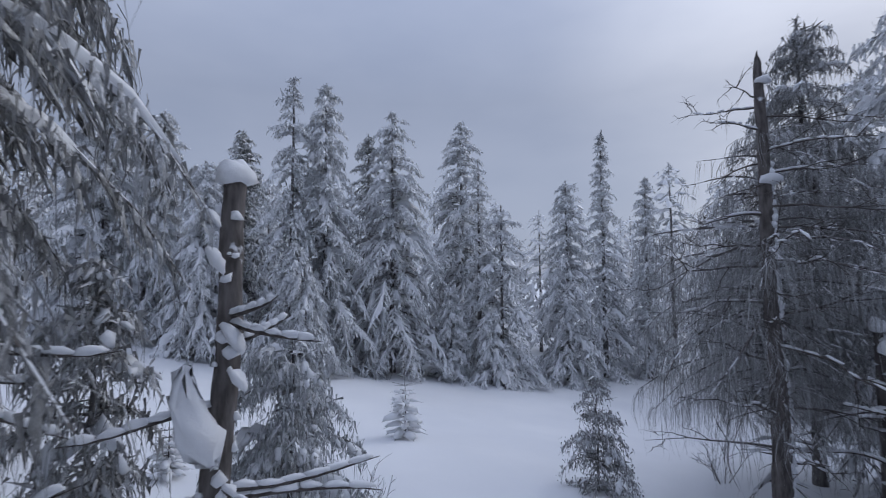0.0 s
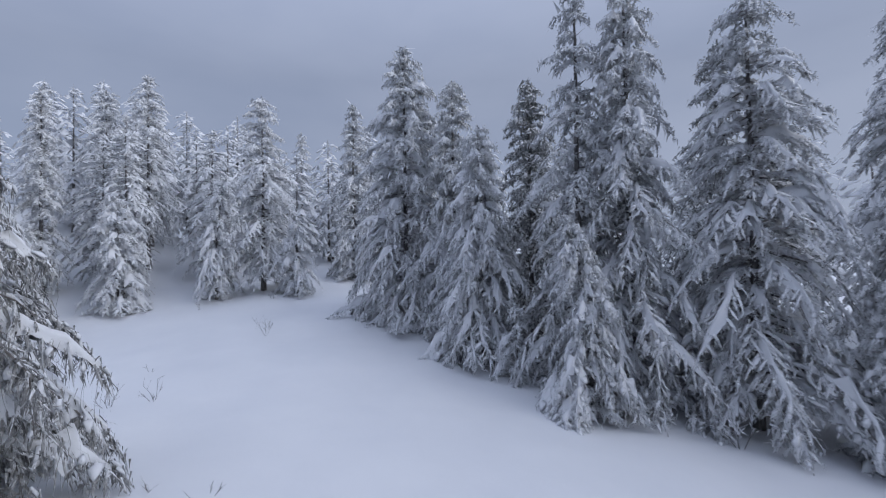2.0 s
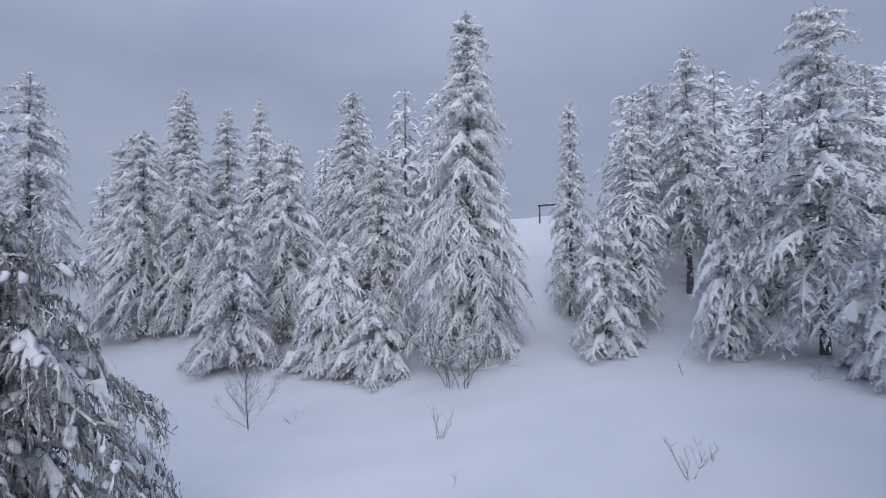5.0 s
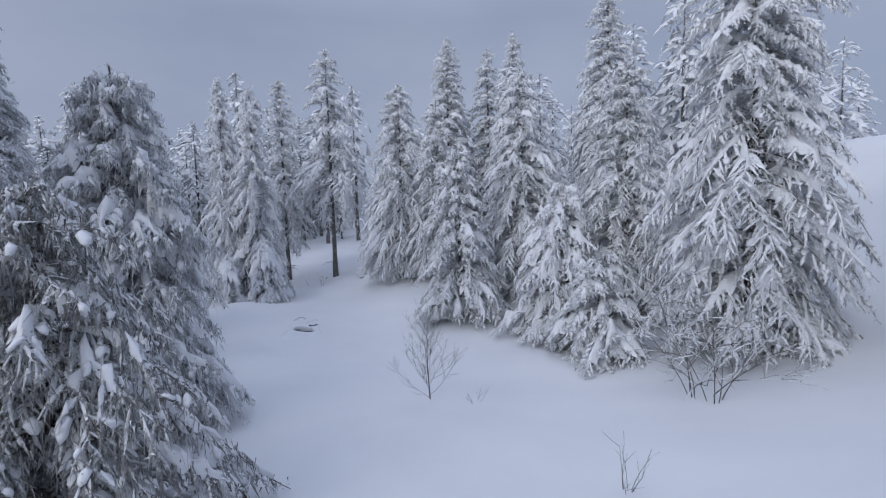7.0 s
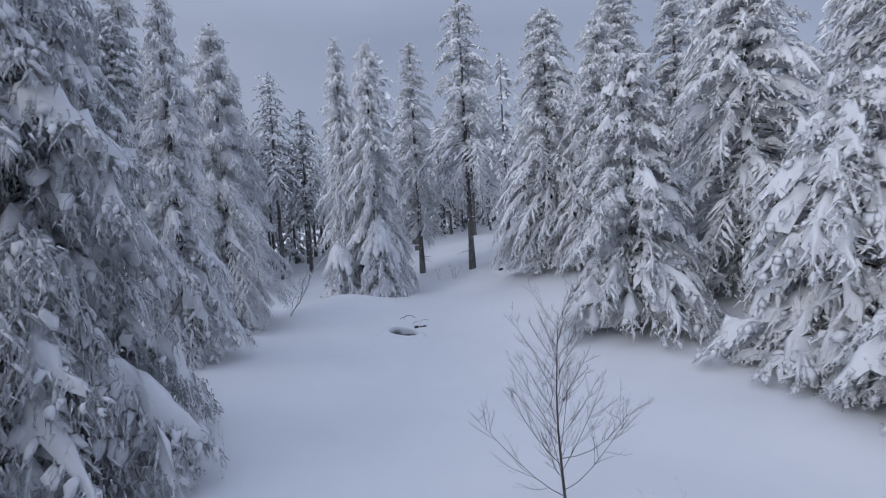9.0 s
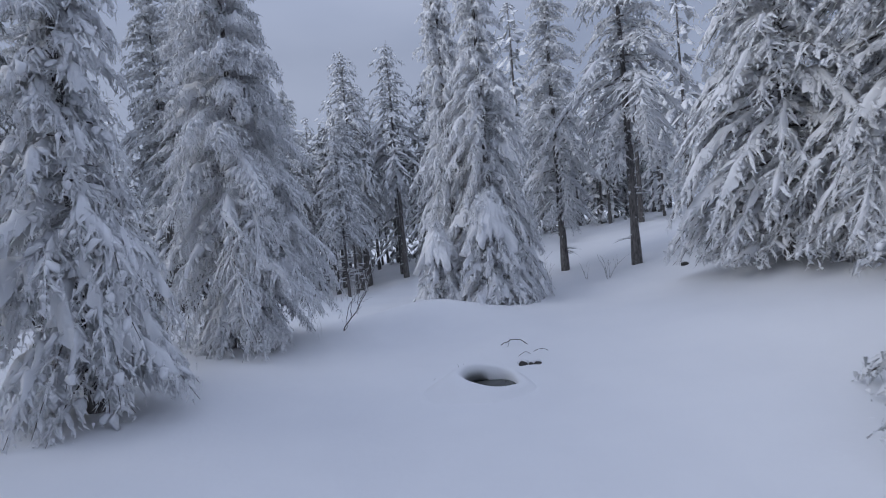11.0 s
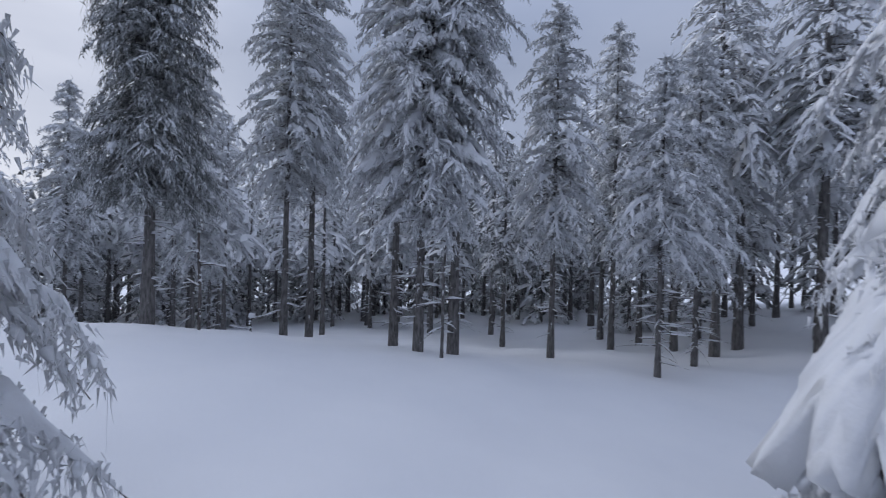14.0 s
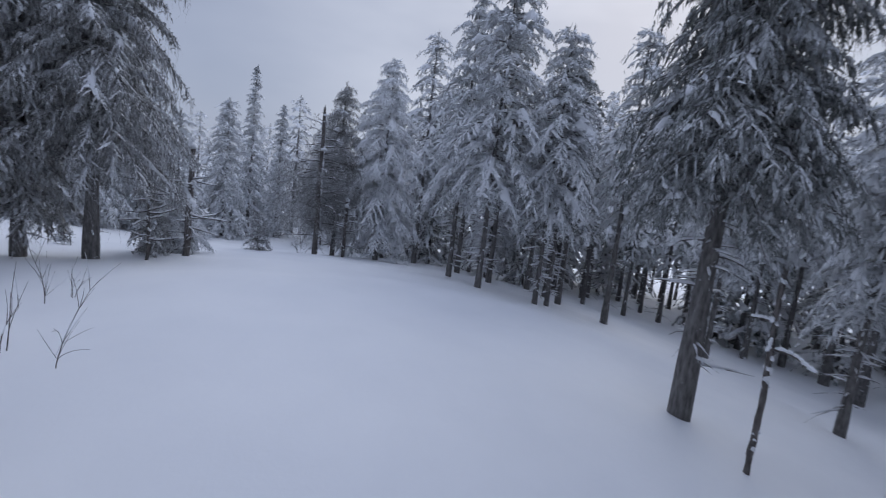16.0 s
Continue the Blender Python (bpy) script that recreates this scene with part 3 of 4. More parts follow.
spruce(-6.75, 19.45, 4.6, 1.4, 16, hang=0.9, needles=NEEDLE, fine=0.58, snow=1.0, droop=1.15, bend=-0.12, load=1.9, label="bent young spruce arched over under a heavy load of snow", detail=1.5, waist=0.85, group=ROW)
spruce(-7.48, 21.00, 10.5, 2.04, 17, droop=1.0, fine=0.75, snow=0.60, gappy=0.3, label="slender spruce with a bare leader and gaps in its crown", detail=0.85, waist=0.85, group=ROW)
spruce(-6.35, 21.4, 10.75, 2.3, 18, hang=0.9, droop=1.0, fine=0.66, snow=0.85, load=1.3, detail=1.0, waist=0.85, group=ROW)
spruce(-3.80, 22.00, 10.2, 2.68, 19, snow=0.85, load=1.3, droop=0.95, crown=0.08, detail=0.8, waist=0.85, group=ROW)
spruce(-0.20, 26.00, 11.7, 2.68, 20, snow=0.85, load=1.3, droop=0.9, crown=0.08, detail=0.8, waist=0.85, group=ROW)
spruce(0.60, 21.80, 7.7, 2.04, 21, snow=0.65, gappy=0.2, cut=0.93, detail=0.8, waist=0.85, group=ROW)
spruce(-0.10, 22.80, 9.2, 1.50, 22, snow=0.55, gappy=0.35, detail=0.8, waist=0.85, group=ROW)
spruce(-0.10, 20.90, 2.8, 1.06, 23, snow=1.00, load=2.4, droop=0.9, label="young spruce buried in thick snow clumps", fine=0.75, detail=0.9, waist=0.85, group=ROW)
spruce(-1.55, 21.60, 3.65, 1.10, 24, snow=1.00, load=2.4, droop=0.9, label="young spruce buried in thick snow clumps", fine=0.75, detail=0.9, waist=0.85, group=ROW)
spruce(3.85, 22.80, 8.75, 2.04, 25, snow=0.70, droop=0.9, detail=0.8, waist=0.85, group=ROW)
spruce(6.10, 23.80, 11.4, 1.94, 26, snow=0.55, gappy=0.15, power=1.1, detail=0.8, waist=0.85, group=ROW)
spruce(8.30, 23.80, 9.5, 1.61, 27, snow=0.55, detail=0.8, waist=0.85, group=ROW)
spruce(-4.73, 25.92, 10.3, 2.15, 28, snow=0.55, needles=NEEDLE_DARK, detail=0.8, waist=0.85, group=ROW)
spruce(-21.90, 27.10, 9.4, 2.04, 29, snow=0.75, detail=0.8, waist=0.85, group=ROW)
spruce(-32.50, 32.00, 9.2, 1.72, 30, snow=0.75, needles=NEEDLE_WHITE_HAZY, detail=0.8, waist=0.85, group=ROW)

# ---- the far side of the clearing ----
FAR = "frosted spruces beyond the clearing"
spruce(-22.50, 22.00, 8.9, 2.48, 31, crown=0.10, stubs=40, snow=0.7, needles=NEEDLE_WHITE_HAZY, detail=0.65, group=FAR)
spruce(-22.80, 19.95, 5.5, 1.30, 32, snow=1.0, load=2.1, droop=1.2, bend=0.12, needles=NEEDLE_WHITE_HAZY, label="bent young spruce wrapped in snow", detail=0.65, group=FAR)
spruce(-20.60, 22.35, 3.3, 1.42, 33, snow=1.0, load=2.1, droop=1.0, needles=NEEDLE_WHITE_HAZY, label="low young spruce under thick snow", detail=0.65, group=FAR)
spruce(-29.20, 20.00, 9.9, 2.24, 34, crown=0.2, stubs=30, snow=0.6, needles=NEEDLE_WHITE_HAZY, gappy=0.15, detail=0.65, group=FAR)
spruce(-31.00, 18.80, 8.6, 2.01, 35, crown=0.3, stubs=30, snow=0.6, needles=NEEDLE_WHITE_HAZY, detail=0.65, group=FAR)
spruce(-28.30, 15.50, 8.6, 1.36, 36, snow=0.6, needles=NEEDLE_WHITE_HAZY, label="narrow frosted spruce on the slope", detail=0.65, group=FAR)
spruce(-24.20, 16.80, 4.3, 1.77, 37, snow=1.0, load=2.1, needles=NEEDLE_WHITE_HAZY, label="young spruce buried in thick snow clumps", detail=0.65, group=FAR)
spruce(-25.30, 12.00, 12.9, 3.66, 38, dense=0.85, hang=0.9, fine=0.64, snow=0.85, droop=0.9, needles=NEEDLE_WHITE_HAZY, detail=1.5, load=1.1, power=0.9, label="tall conical spruce thick with snow above the clearing", group=FAR)
spruce(-23.30, 9.00, 3.1, 1.77, 39, waist=0.6, tight=0.8, fine=0.78, snow=1.0, load=2.1, detail=0.65, group=FAR)
spruce(-24.20, 6.80, 5.3, 2.36, 40, waist=0.6, tight=0.8, fine=0.78, snow=1.0, load=2.1, droop=1.1, bend=-0.1, needles=NEEDLE_WHITE_HAZY, detail=0.65, group=FAR)
spruce(-26.38, 7.83, 8.4, 2.6, 41, waist=0.6, tight=0.65, fine=0.78, snow=0.7, gappy=0.03, needles=NEEDLE_WHITE_HAZY, detail=0.65, group=FAR)
spruce(-23.10, 3.00, 6.4, 2.12, 42, waist=0.6, tight=0.8, fine=0.78, snow=0.95, needles=NEEDLE, load=2.1, label="compact young spruce dotted with clumps of snow", detail=0.65, group=FAR)
spruce(-26.10, 3.30, 9, 2.60, 43, waist=0.6, tight=0.8, fine=0.78, snow=0.9, load=1.2, droop=1.0, needles=NEEDLE_WHITE_HAZY, detail=0.65, group=FAR)
spruce(-31.80, -9.10, 13.4, 2.83, 44, fine=1.0, snow=0.7, needles=NEEDLE_WHITE_HAZY, detail=0.65, group=FAR)
spruce(-24.60, -3.60, 9.6, 2.60, 45, waist=0.6, tight=0.8, fine=0.78, snow=0.8, droop=1.0, needles=NEEDLE_WHITE_HAZY, detail=0.65, group=FAR)
spruce(-25.52, -1.71, 8.4, 2.36, 46, waist=0.6, tight=0.8, fine=0.78, snow=0.8, droop=1.0, needles=NEEDLE_WHITE_HAZY, detail=0.65, group=FAR)
spruce(-30.97, 3.88, 11.0, 2.48, 47, tight=0.75, snow=0.6, needles=NEEDLE_WHITE_HAZY, gappy=0.03, detail=0.65, group=FAR)
spruce(-32.40, -3.49, 11.3, 2.12, 48, snow=0.6, needles=NEEDLE_WHITE_HAZY, detail=0.65, group=FAR)
spruce(-33.69, -7.24, 12.0, 2.60, 49, snow=0.6, needles=NEEDLE_WHITE_HAZY, detail=0.65, group=FAR)
spruce(-30.97, -8.05, 12.6, 2.71, 50, snow=0.6, needles=NEEDLE_WHITE_HAZY, detail=0.65, group=FAR)
spruce(-26.36, -7.26, 9.6, 2.36, 51, snow=0.7, needles=NEEDLE_WHITE_HAZY, detail=0.65, group=FAR)
spruce(-23.60, -9.97, 13.4, 3.07, 52, droop=0.9, crown=0.3, snow=0.7, flat=0.1, needles=NEEDLE_WHITE_HAZY, gappy=0.3, stubs=10, label="tall frosted spruce with a clear trunk and tiered branches", detail=0.65, group=FAR)
spruce(-21.72, -12.91, 12.4, 2.01, 53, crown=0.18, snow=0.6, needles=NEEDLE_WHITE_HAZY, stubs=10, detail=0.65, group=FAR)
spruce(-17.50, -9.20, 11.4, 1.85, 54, hang=1.1, load=1.15, fine=0.74, snow=1.0, droop=1.1, needles=NEEDLE_FROST, detail=1.5, group=FAR)
spruce(-18.65, -7.95, 10.8, 2.0, 55, hang=1.1, load=1.15, fine=0.74, snow=1.0, droop=1.1, needles=NEEDLE_FROST, detail=1.5, group=FAR)
spruce(-18.49, -6.18, 3.2, 1.4, 56, hang=1.0, waist=0.6, fine=0.7, hood=0.56, snow=1.0, load=2.0, detail=1.6, droop=1.2, needles=NEEDLE_FROST, label="young spruce hidden under a tent of thick snow", group=FAR)
spruce(-16.98, -7.22, 2.6, 1.3, 57, hang=1.0, waist=0.6, fine=0.7, hood=0.56, snow=1.0, load=2.0, detail=1.6, droop=1.2, needles=NEEDLE_FROST, label="young spruce hidden under a tent of thick snow", group=FAR)

# ---- the clump in the middle ----
MID = "spruces of the clump in the middle"
spruce(-12.60, 5.80, 7.1, 2.5, 60, waist=0.7, dry=10, fine=0.62, power=0.62, detail=2.2, snow=1.0, load=1.9, droop=0.9, hang=1.3, needles=NEEDLE, label="broad spruce with thick snow cushions and hanging twigs", group=MID)
spruce(-11.60, 10.20, 4.6, 3, 61, dry=8, fine=0.55, detail=1.6, snow=0.7, load=1.3, droop=1.0, hang=1.3, needles=NEEDLE_WORN, label="half-withered spruce with brown hanging twigs", group=MID)
spruce(-13.58, -2.4, 8.6, 2.35, 62, gappy=0.08, waist=0.4, power=0.8, dry=2, fine=0.56, dense=1.25, detail=2.2, snow=1.0, load=0.9, droop=0.95, hang=1.0, needles=NEEDLE_FROST, cut=1.0, label="weeping spruce with long branches hanging to the snow", group=MID)
spruce(-7.90, 6.00, 13, 2.3, 63, waist=0.8, dense=1.3, power=0.5, dry=24, fine=0.5, detail=1.6, snow=0.35, load=0.5, hang=1.3, crown=0.2, stubs=30, needles=NEEDLE_WORN, label="tall dark spruce with long hanging twigs", group=MID)
spruce(-13.12, 1.05, 7.8, 1.45, 72, load=1.6, waist=1.0, fine=0.66, hang=1.0, detail=1.5, snow=1.0, droop=1.0, power=0.85, crown=0.06, needles=NEEDLE_FROST, label="slender frosted spruce with hanging boughs", group=MID)
spruce(-9.00, 7.00, 11.5, 1.9, 71, needles=NEEDLE_WORN, power=0.6, dry=10, snow=0.4, hang=1.0, crown=0.1, stubs=30, group=MID)
spruce(-6.47, 6.4, 2.4, 0.85, 64, dry=35, fine=0.4, detail=1.8, snow=0.5, load=1.3, hang=1.2, crown=0.03, stubs=0, needles=NEEDLE_WORN, group=MID)
spruce(-5.45, 7.40, 2, 1.15, 65, bend=0.0, dry=35, fine=0.38, detail=2.0, snow=0.7, hang=1.0, needles=NEEDLE, label="small dark spruce with drooping twigs", group=MID)
spruce(-1.80, 9.20, 1.5, 0.7, 66, dry=6, fine=0.55, detail=2.2, snow=0.4, needles=NEEDLE_WORN, label="small green spruce with a rounded top in the snow", name="young_spruce")
spruce(0.7, 9.0, 6.8, 2.45, 70, bare=True, dry=95, snow=0.1, hang=1.0, droop=0.5, flat=0.1, crown=0.22, cut=0.75, gappy=0.15, stubs=20, power=0.8, trunk=0.006, detail=1.6, bald=0.62, needles=NEEDLE_WORN, bark=BARK_DEAD, label="half-dead spruce with a curtain of brown hanging twigs", group=MID)
spruce(2.30, 9.86, 7.7, 2.2, 68, fine=0.5, detail=1.5, dense=0.6, gappy=0.2, snow=0.3, load=0.7, hang=1.7, droop=0.8, dry=45, crown=0.2, power=0.85, waist=0.8, stubs=30, needles=NEEDLE_WORN, label="weeping spruce with a curtain of brown and frosted hanging twigs", group=MID)
spruce(3.60, 8.40, 8.9, 2.8, 69, dry=12, fine=0.66, crown=0.16, snow=0.6, stubs=30, detail=1.0, hang=1.1, needles=NEEDLE_FROST, group=MID)

# ---- the tall wood ----
WOOD = "tall spruces of the wood"
TALL = dict(trunk=0.0078, stubs=45, power=0.6, snow=0.75, needles=NEEDLE, group=WOOD, label="tall spruce with a bare lower trunk and a snowy crown")
spruce(-4.10, -5.95, 18, 1.5, 80, waist=1.0, hang=1.2, tight=0.6, dry=8, fine=0.85, dense=1.0, crown=0.18, droop=0.55, detail=1.8, **{**TALL, "trunk": 0.0066, "power": 0.4, "needles": NEEDLE_DARK, "snow": 0.2})
spruce(1.20, -8.15, 10.1, 1.82, 81, crown=0.25, detail=0.8, **TALL)
spruce(7.60, -10.40, 10, 1.43, 82, crown=0.3, detail=0.8, **TALL)
spruce(-3.10, -9.70, 12.6, 1.92, 83, crown=0.35, detail=0.8, **TALL)
spruce(-1.90, -11.10, 14.4, 2.11, 84, crown=0.36, detail=0.8, **TALL)
spruce(-6.20, -11.60, 13.2, 1.82, 85, crown=0.36, detail=0.8, **TALL)
spruce(-8.30, -10.85, 12.6, 2.49, 86, fine=0.8, crown=0.26, detail=1.6, **{**TALL, "snow": 0.95, "load": 1.5})
spruce(-8.60, -11.70, 14.4, 1.92, 87, crown=0.4, detail=0.8, **TALL)
spruce(-9.45, -10.60, 4.6, 0.47, 88, crown=0.55, detail=0.8, **{**TALL, "stubs": 16, "trunk": 0.006, "label": "thin half-dead spruce with snow on its dry twigs"})
spruce(-8.65, -15.60, 10.6, 1.92, 89, crown=0.33, detail=0.8, **TALL)
spruce(-12.24, -14.75, 7.4, 1.72, 90, crown=0.35, detail=0.8, **TALL)
spruce(-11.90, -17.70, 9, 1.62, 91, crown=0.3, detail=0.8, **TALL)
spruce(-8.10, -20.00, 12, 1.82, 92, crown=0.35, detail=0.8, **TALL)
spruce(0.40, 0.65, 9.6, 2.11, 93, crown=0.3, detail=0.8, **TALL)
spruce(1.90, 2.90, 9.6, 1.82, 94, crown=0.3, detail=0.8, **TALL)
spruce(1.40, -0.80, 8.1, 1.82, 95, crown=0.35, detail=0.8, **TALL)
spruce(2.70, -0.60, 8, 1.62, 96, crown=0.35, detail=0.8, **{**TALL, "needles": NEEDLE_DARK})
spruce(6.63, -4.84, 10.0, 1.62, 97, crown=0.3, detail=0.8, **TALL)
spruce(7.41, -10.76, 11.0, 1.82, 98, crown=0.35, detail=0.8, **TALL)
spruce(7.90, -19.50, 12, 1.92, 99, crown=0.35, detail=0.8, **TALL)

# ---- the wood behind, out to the distance ----
KINDS = []
for k, (hh, rr, cc, mat) in enumerate(((11.0, 2.2, 0.36, NEEDLE), (12.5, 2.3, 0.40, NEEDLE), (9.5, 2.0, 0.34, NEEDLE_DARK), (10.5, 2.5, 0.10, NEEDLE_WHITE_HAZY), (9.0, 2.3, 0.08, NEEDLE_WHITE_HAZY), (11.0, 2.6, 0.14, NEEDLE_WHITE_HAZY), (9.0, 2.2, 0.05, NEEDLE_DARK)) * 2):
    KINDS.append((spruce(-27.0 - 3 * (k % 4), -33.0 - 4 * (k // 4), hh, rr, 200 + k, crown=cc, detail=0.34 if k < 7 else 0.13, snow=0.6, needles=mat, stubs=24 if cc > 0.3 else 8, power=0.58, group="wood in the distance", label="distant spruce of the snowy wood"), cc))


WOOD_MATS = [NEEDLE, NEEDLE_WHITE_HAZY, NEEDLE_DARK, BARK, TWIG, SNOW_LOAD]
wood_v, wood_t, wood_m, wood_n = [], [], [], [0]


def stand_far(src, m):
    """One more tree in the far wood, which is a single mesh."""
    for ob in src.children:
        me = ob.data
        v, t = np.empty(len(me.vertices) * 3), np.empty(len(me.polygons) * 3, dtype=np.int32)
        me.vertices.foreach_get("co", v)
        me.polygons.foreach_get("vertices", t)
        a = np.array(m)
        wood_v.append(v.reshape(-1, 3) @ a[:3, :3].T + a[:3, 3])
        wood_t.append(t.reshape(-1, 3) + wood_n[0])
        wood_m.append(np.full(len(t) // 3, WOOD_MATS.index(me.materials[0])))
        wood_n[0] += len(v) // 3


def fill(rng, n, inside, kinds, gap, tall=1.0):
    done = []
    tries = 0
    while len(done) < n and tries < 8000:
        tries += 1
        x, y = rng.uniform(-75, 50), rng.uniform(-60, 60)
        if not inside(x, y) or any((x - a) ** 2 + (y - b) ** 2 < gap**2 for a, b in done + TAKEN):
            continue
        done.append((x, y))
        far = min((x - px) ** 2 + (y - py) ** 2 for _, px, py, *_ in PATH[::3]) > 16**2
        src = KINDS[int(rng.choice(kinds)) + (7 if far else 0)][0]
        s = rng.uniform(0.78, 1.12) * tall
        m = pose(x, y, ground(x, y) - 0.05, 0, 0, rng.uniform(0, 360)) @ Matrix.Diagonal((s, s, s * rng.uniform(0.9, 1.1), 1))
        if far:
            stand_far(src, m)
        else:
            copy_thing(src, m)
    TAKEN.extend(done)


TAKEN = [(o.location.x, o.location.y) for o in scene.objects if o.parent is None and o.name.startswith("spruce_tree")]
fill(np.random.default_rng(5), 85, lambda x, y: y < -15.5 and y > -40 and -32 < x < 14 and y < -20 + 0.4 * max(0.0, x + 12), (0, 1, 2), 1.6)
fill(np.random.default_rng(6), 75, lambda x, y: 4 < x < 32 and -30 < y < 7, (0, 1, 2), 1.9)
fill(np.random.default_rng(14), 45, lambda x, y: 12 < x < 24 and -32 < y < -4, (6, 1, 6), 1.6)
fill(np.random.default_rng(11), 60, lambda x, y: -34 < x < 20 and -44 < y < -25 - 0.15 * abs(x + 8), (6, 6, 1), 1.5)
fill(np.random.default_rng(12), 40, lambda x, y: 17 < x < 36 and -32 < y < 10, (6, 6, 0), 1.6)
fill(np.random.default_rng(15), 34, lambda x, y: 8 < x < 30 and 1 < y < 17, (6, 3, 0), 1.8)
fill(np.random.default_rng(7), 60, lambda x, y: y > 27.0 and y < 40 and -36 < x < 20, (3, 4, 6), 1.9, 0.85)
fill(np.random.default_rng(13), 26, lambda x, y: -40 < x < -25 and 17.5 < y < 36, (3, 4, 5), 2.0, 0.82)
fill(np.random.default_rng(8), 55, lambda x, y: x < -29 and x > -54 and -30 < y < 8.5, (3, 4, 5), 2.1, 0.86)
fill(np.random.default_rng(9), 16, lambda x, y: x < -34 and x > -52 and 19 < y < 36, (3, 4, 5), 2.6)
fill(np.random.default_rng(10), 12, lambda x, y: 9 < x < 26 and 8 < y < 28, (3, 0, 4), 2.6)

me = bpy.data.meshes.new("far_wood")
me.from_pydata(np.concatenate(wood_v).tolist(), [], np.concatenate(wood_t).tolist())
for mat in WOOD_MATS:
    me.materials.append(mat)
me.polygons.foreach_set("material_index", np.concatenate(wood_m).astype(np.int32))
me.polygons.foreach_set("use_smooth", np.ones(len(me.polygons), dtype=bool))
me.update()
tagged(new("far_wood", me), "far wood of snow-covered spruces closing the view", "wood", kind="stuff")


# ---- bare shrubs, saplings and sticks ----
def shrub(x, y, height, spread, seed, stems=4, forks=3, thick=0.012, snow=0.4, arch=0.0, tilt=(0.0, 0.0), name="bare_shrub", label="leafless shrub sticking out of the snow", category="shrub"):
    """A leafless shrub: stems that fork and fork again, some with snow lying in them."""
    rng = np.random.default_rng(seed)
    base = tagged(new(name), label, category)
    base.matrix_world = pose(x, y, ground(x, y) - 0.06)
    paths, radii, tops = [], [], []

    def grow(p, way, length, r, level):
        s = np.linspace(0, 1, 6)
        sway = rng.normal(size=3) * 0.16 * length
        bow = np.array([way[0], way[1], -0.3]) * arch * length
        pts = p + np.outer(s, way * length) + np.outer(s**2, sway + bow * 0.6)
        paths.append(pts)
        radii.append(r * (1 - 0.6 * s))
        tops.append(pts[3])
        if level:
            for _ in range(int(rng.integers(2, 5)) + (1 if level > 1 else 0) + (7 if stems == 1 and level == forks else 0)):
                k = int(rng.integers(1 if stems == 1 else 2, 6))
                turn = unit(way + rng.normal(size=3) * (0.5, 0.5, 0.3) + np.array([0, 0, 0.12 - 0.3 * arch]))
                grow(pts[k], turn, length * rng.uniform(0.4, 0.75), r * 0.55, level - 1)

    for k in range(stems):
        q = 2 * math.pi * k / stems + rng.uniform(-0.9, 0.9)
        lean = spread / height * rng.uniform(0.1, 1.1) * (0.12 if stems == 1 else 1.0)
        grow(np.array([math.cos(q), math.sin(q), 0]) * 0.04 * stems * height * 0.3, unit(np.array([math.cos(q) * lean + tilt[0], math.sin(q) * lean + tilt[1], 1.0])), height * (0.85 if stems == 1 else rng.uniform(0.45, 0.7)), thick, forks)
    v, t = tubes(np.array(paths), np.array(radii), 4)
    tagged(part("stemwork", v, t, TWIG_BARE, base), kind="stuff")
    if snow:
        m = rng.uniform(size=len(tops)) < snow
        if m.any():
            c = np.array(tops)[m]
            w = np.array([q[4] - q[2] for q in paths])[m]
            n = len(c)
            sv, st = pads(rng, c, w, np.linalg.norm(w, axis=1) * 0.9, np.full(n, thick * 0.9), np.full(n, thick * 1.3))
            tagged(part("snow_load", sv, st, SNOW_LOAD, base, "snow caught on the twigs", smooth=True), kind="stuff")
    return base


shrub(-21.95, 12.40, 2.6, 1.6, 301, stems=6, forks=3, thick=0.0116, snow=0.3, arch=0.55, label="arching leafless shrub with snow lying on its stems")
shrub(-21.74, 12.80, 2.2, 0.9, 302, stems=4, forks=3, thick=0.0116, snow=0.3, arch=0.4, label="arching leafless shrub with snow lying on its stems")
shrub(-18.90, 8.90, 0.75, 0.6, 304, stems=4, forks=1, thick=0.0054)
shrub(-17.90, 13.40, 0.75, 0.6, 305, stems=6, forks=1, thick=0.0061)
shrub(-16.50, 18.05, 0.8, 0.9, 306, stems=3, forks=2, thick=0.0061)
shrub(-17.10, 18.45, 0.5, 0.5, 307, stems=2, forks=1, thick=0.0054)
shrub(-14.10, 12.90, 0.55, 0.5, 308, stems=7, forks=1, thick=0.0048)
shrub(-13.66, 13.55, 0.55, 0.4, 309, stems=5, forks=1, thick=0.0048)
shrub(-15.85, 14.40, 0.3, 0.4, 310, stems=2, forks=1, thick=0.0048)
shrub(-21.70, 18.67, 0.5, 0.4, 311, stems=2, forks=1, thick=0.0054)
shrub(-20.70, 21.20, 0.6, 0.4, 312, stems=3, forks=1, thick=0.0054)
shrub(-9.88, 11.85, 0.35, 0.2, 313, stems=2, forks=1, thick=0.0054)
shrub(-9.20, 12.27, 0.35, 0.3, 314, stems=3, forks=1, thick=0.0054)
shrub(-17.62, -0.27, 0.34, 0.05, 329, stems=1, forks=1, thick=0.0045)
shrub(-17.54, -0.24, 0.26, 0.16, 330, stems=1, forks=0, thick=0.004)
shrub(-17.20, -0.36, 0.22, 0.2, 333, stems=2, forks=0, thick=0.0035, arch=0.8)
shrub(-12.35, -1.43, 1.3, 0.8, 316, stems=3, forks=2, thick=0.0082)
shrub(-22.28, -8.85, 0.9, 0.5, 317, stems=4, forks=1, thick=0.0061)
shrub(-20.65, -10.15, 1.1, 0.2, 318, stems=2, forks=1, thick=0.0054)
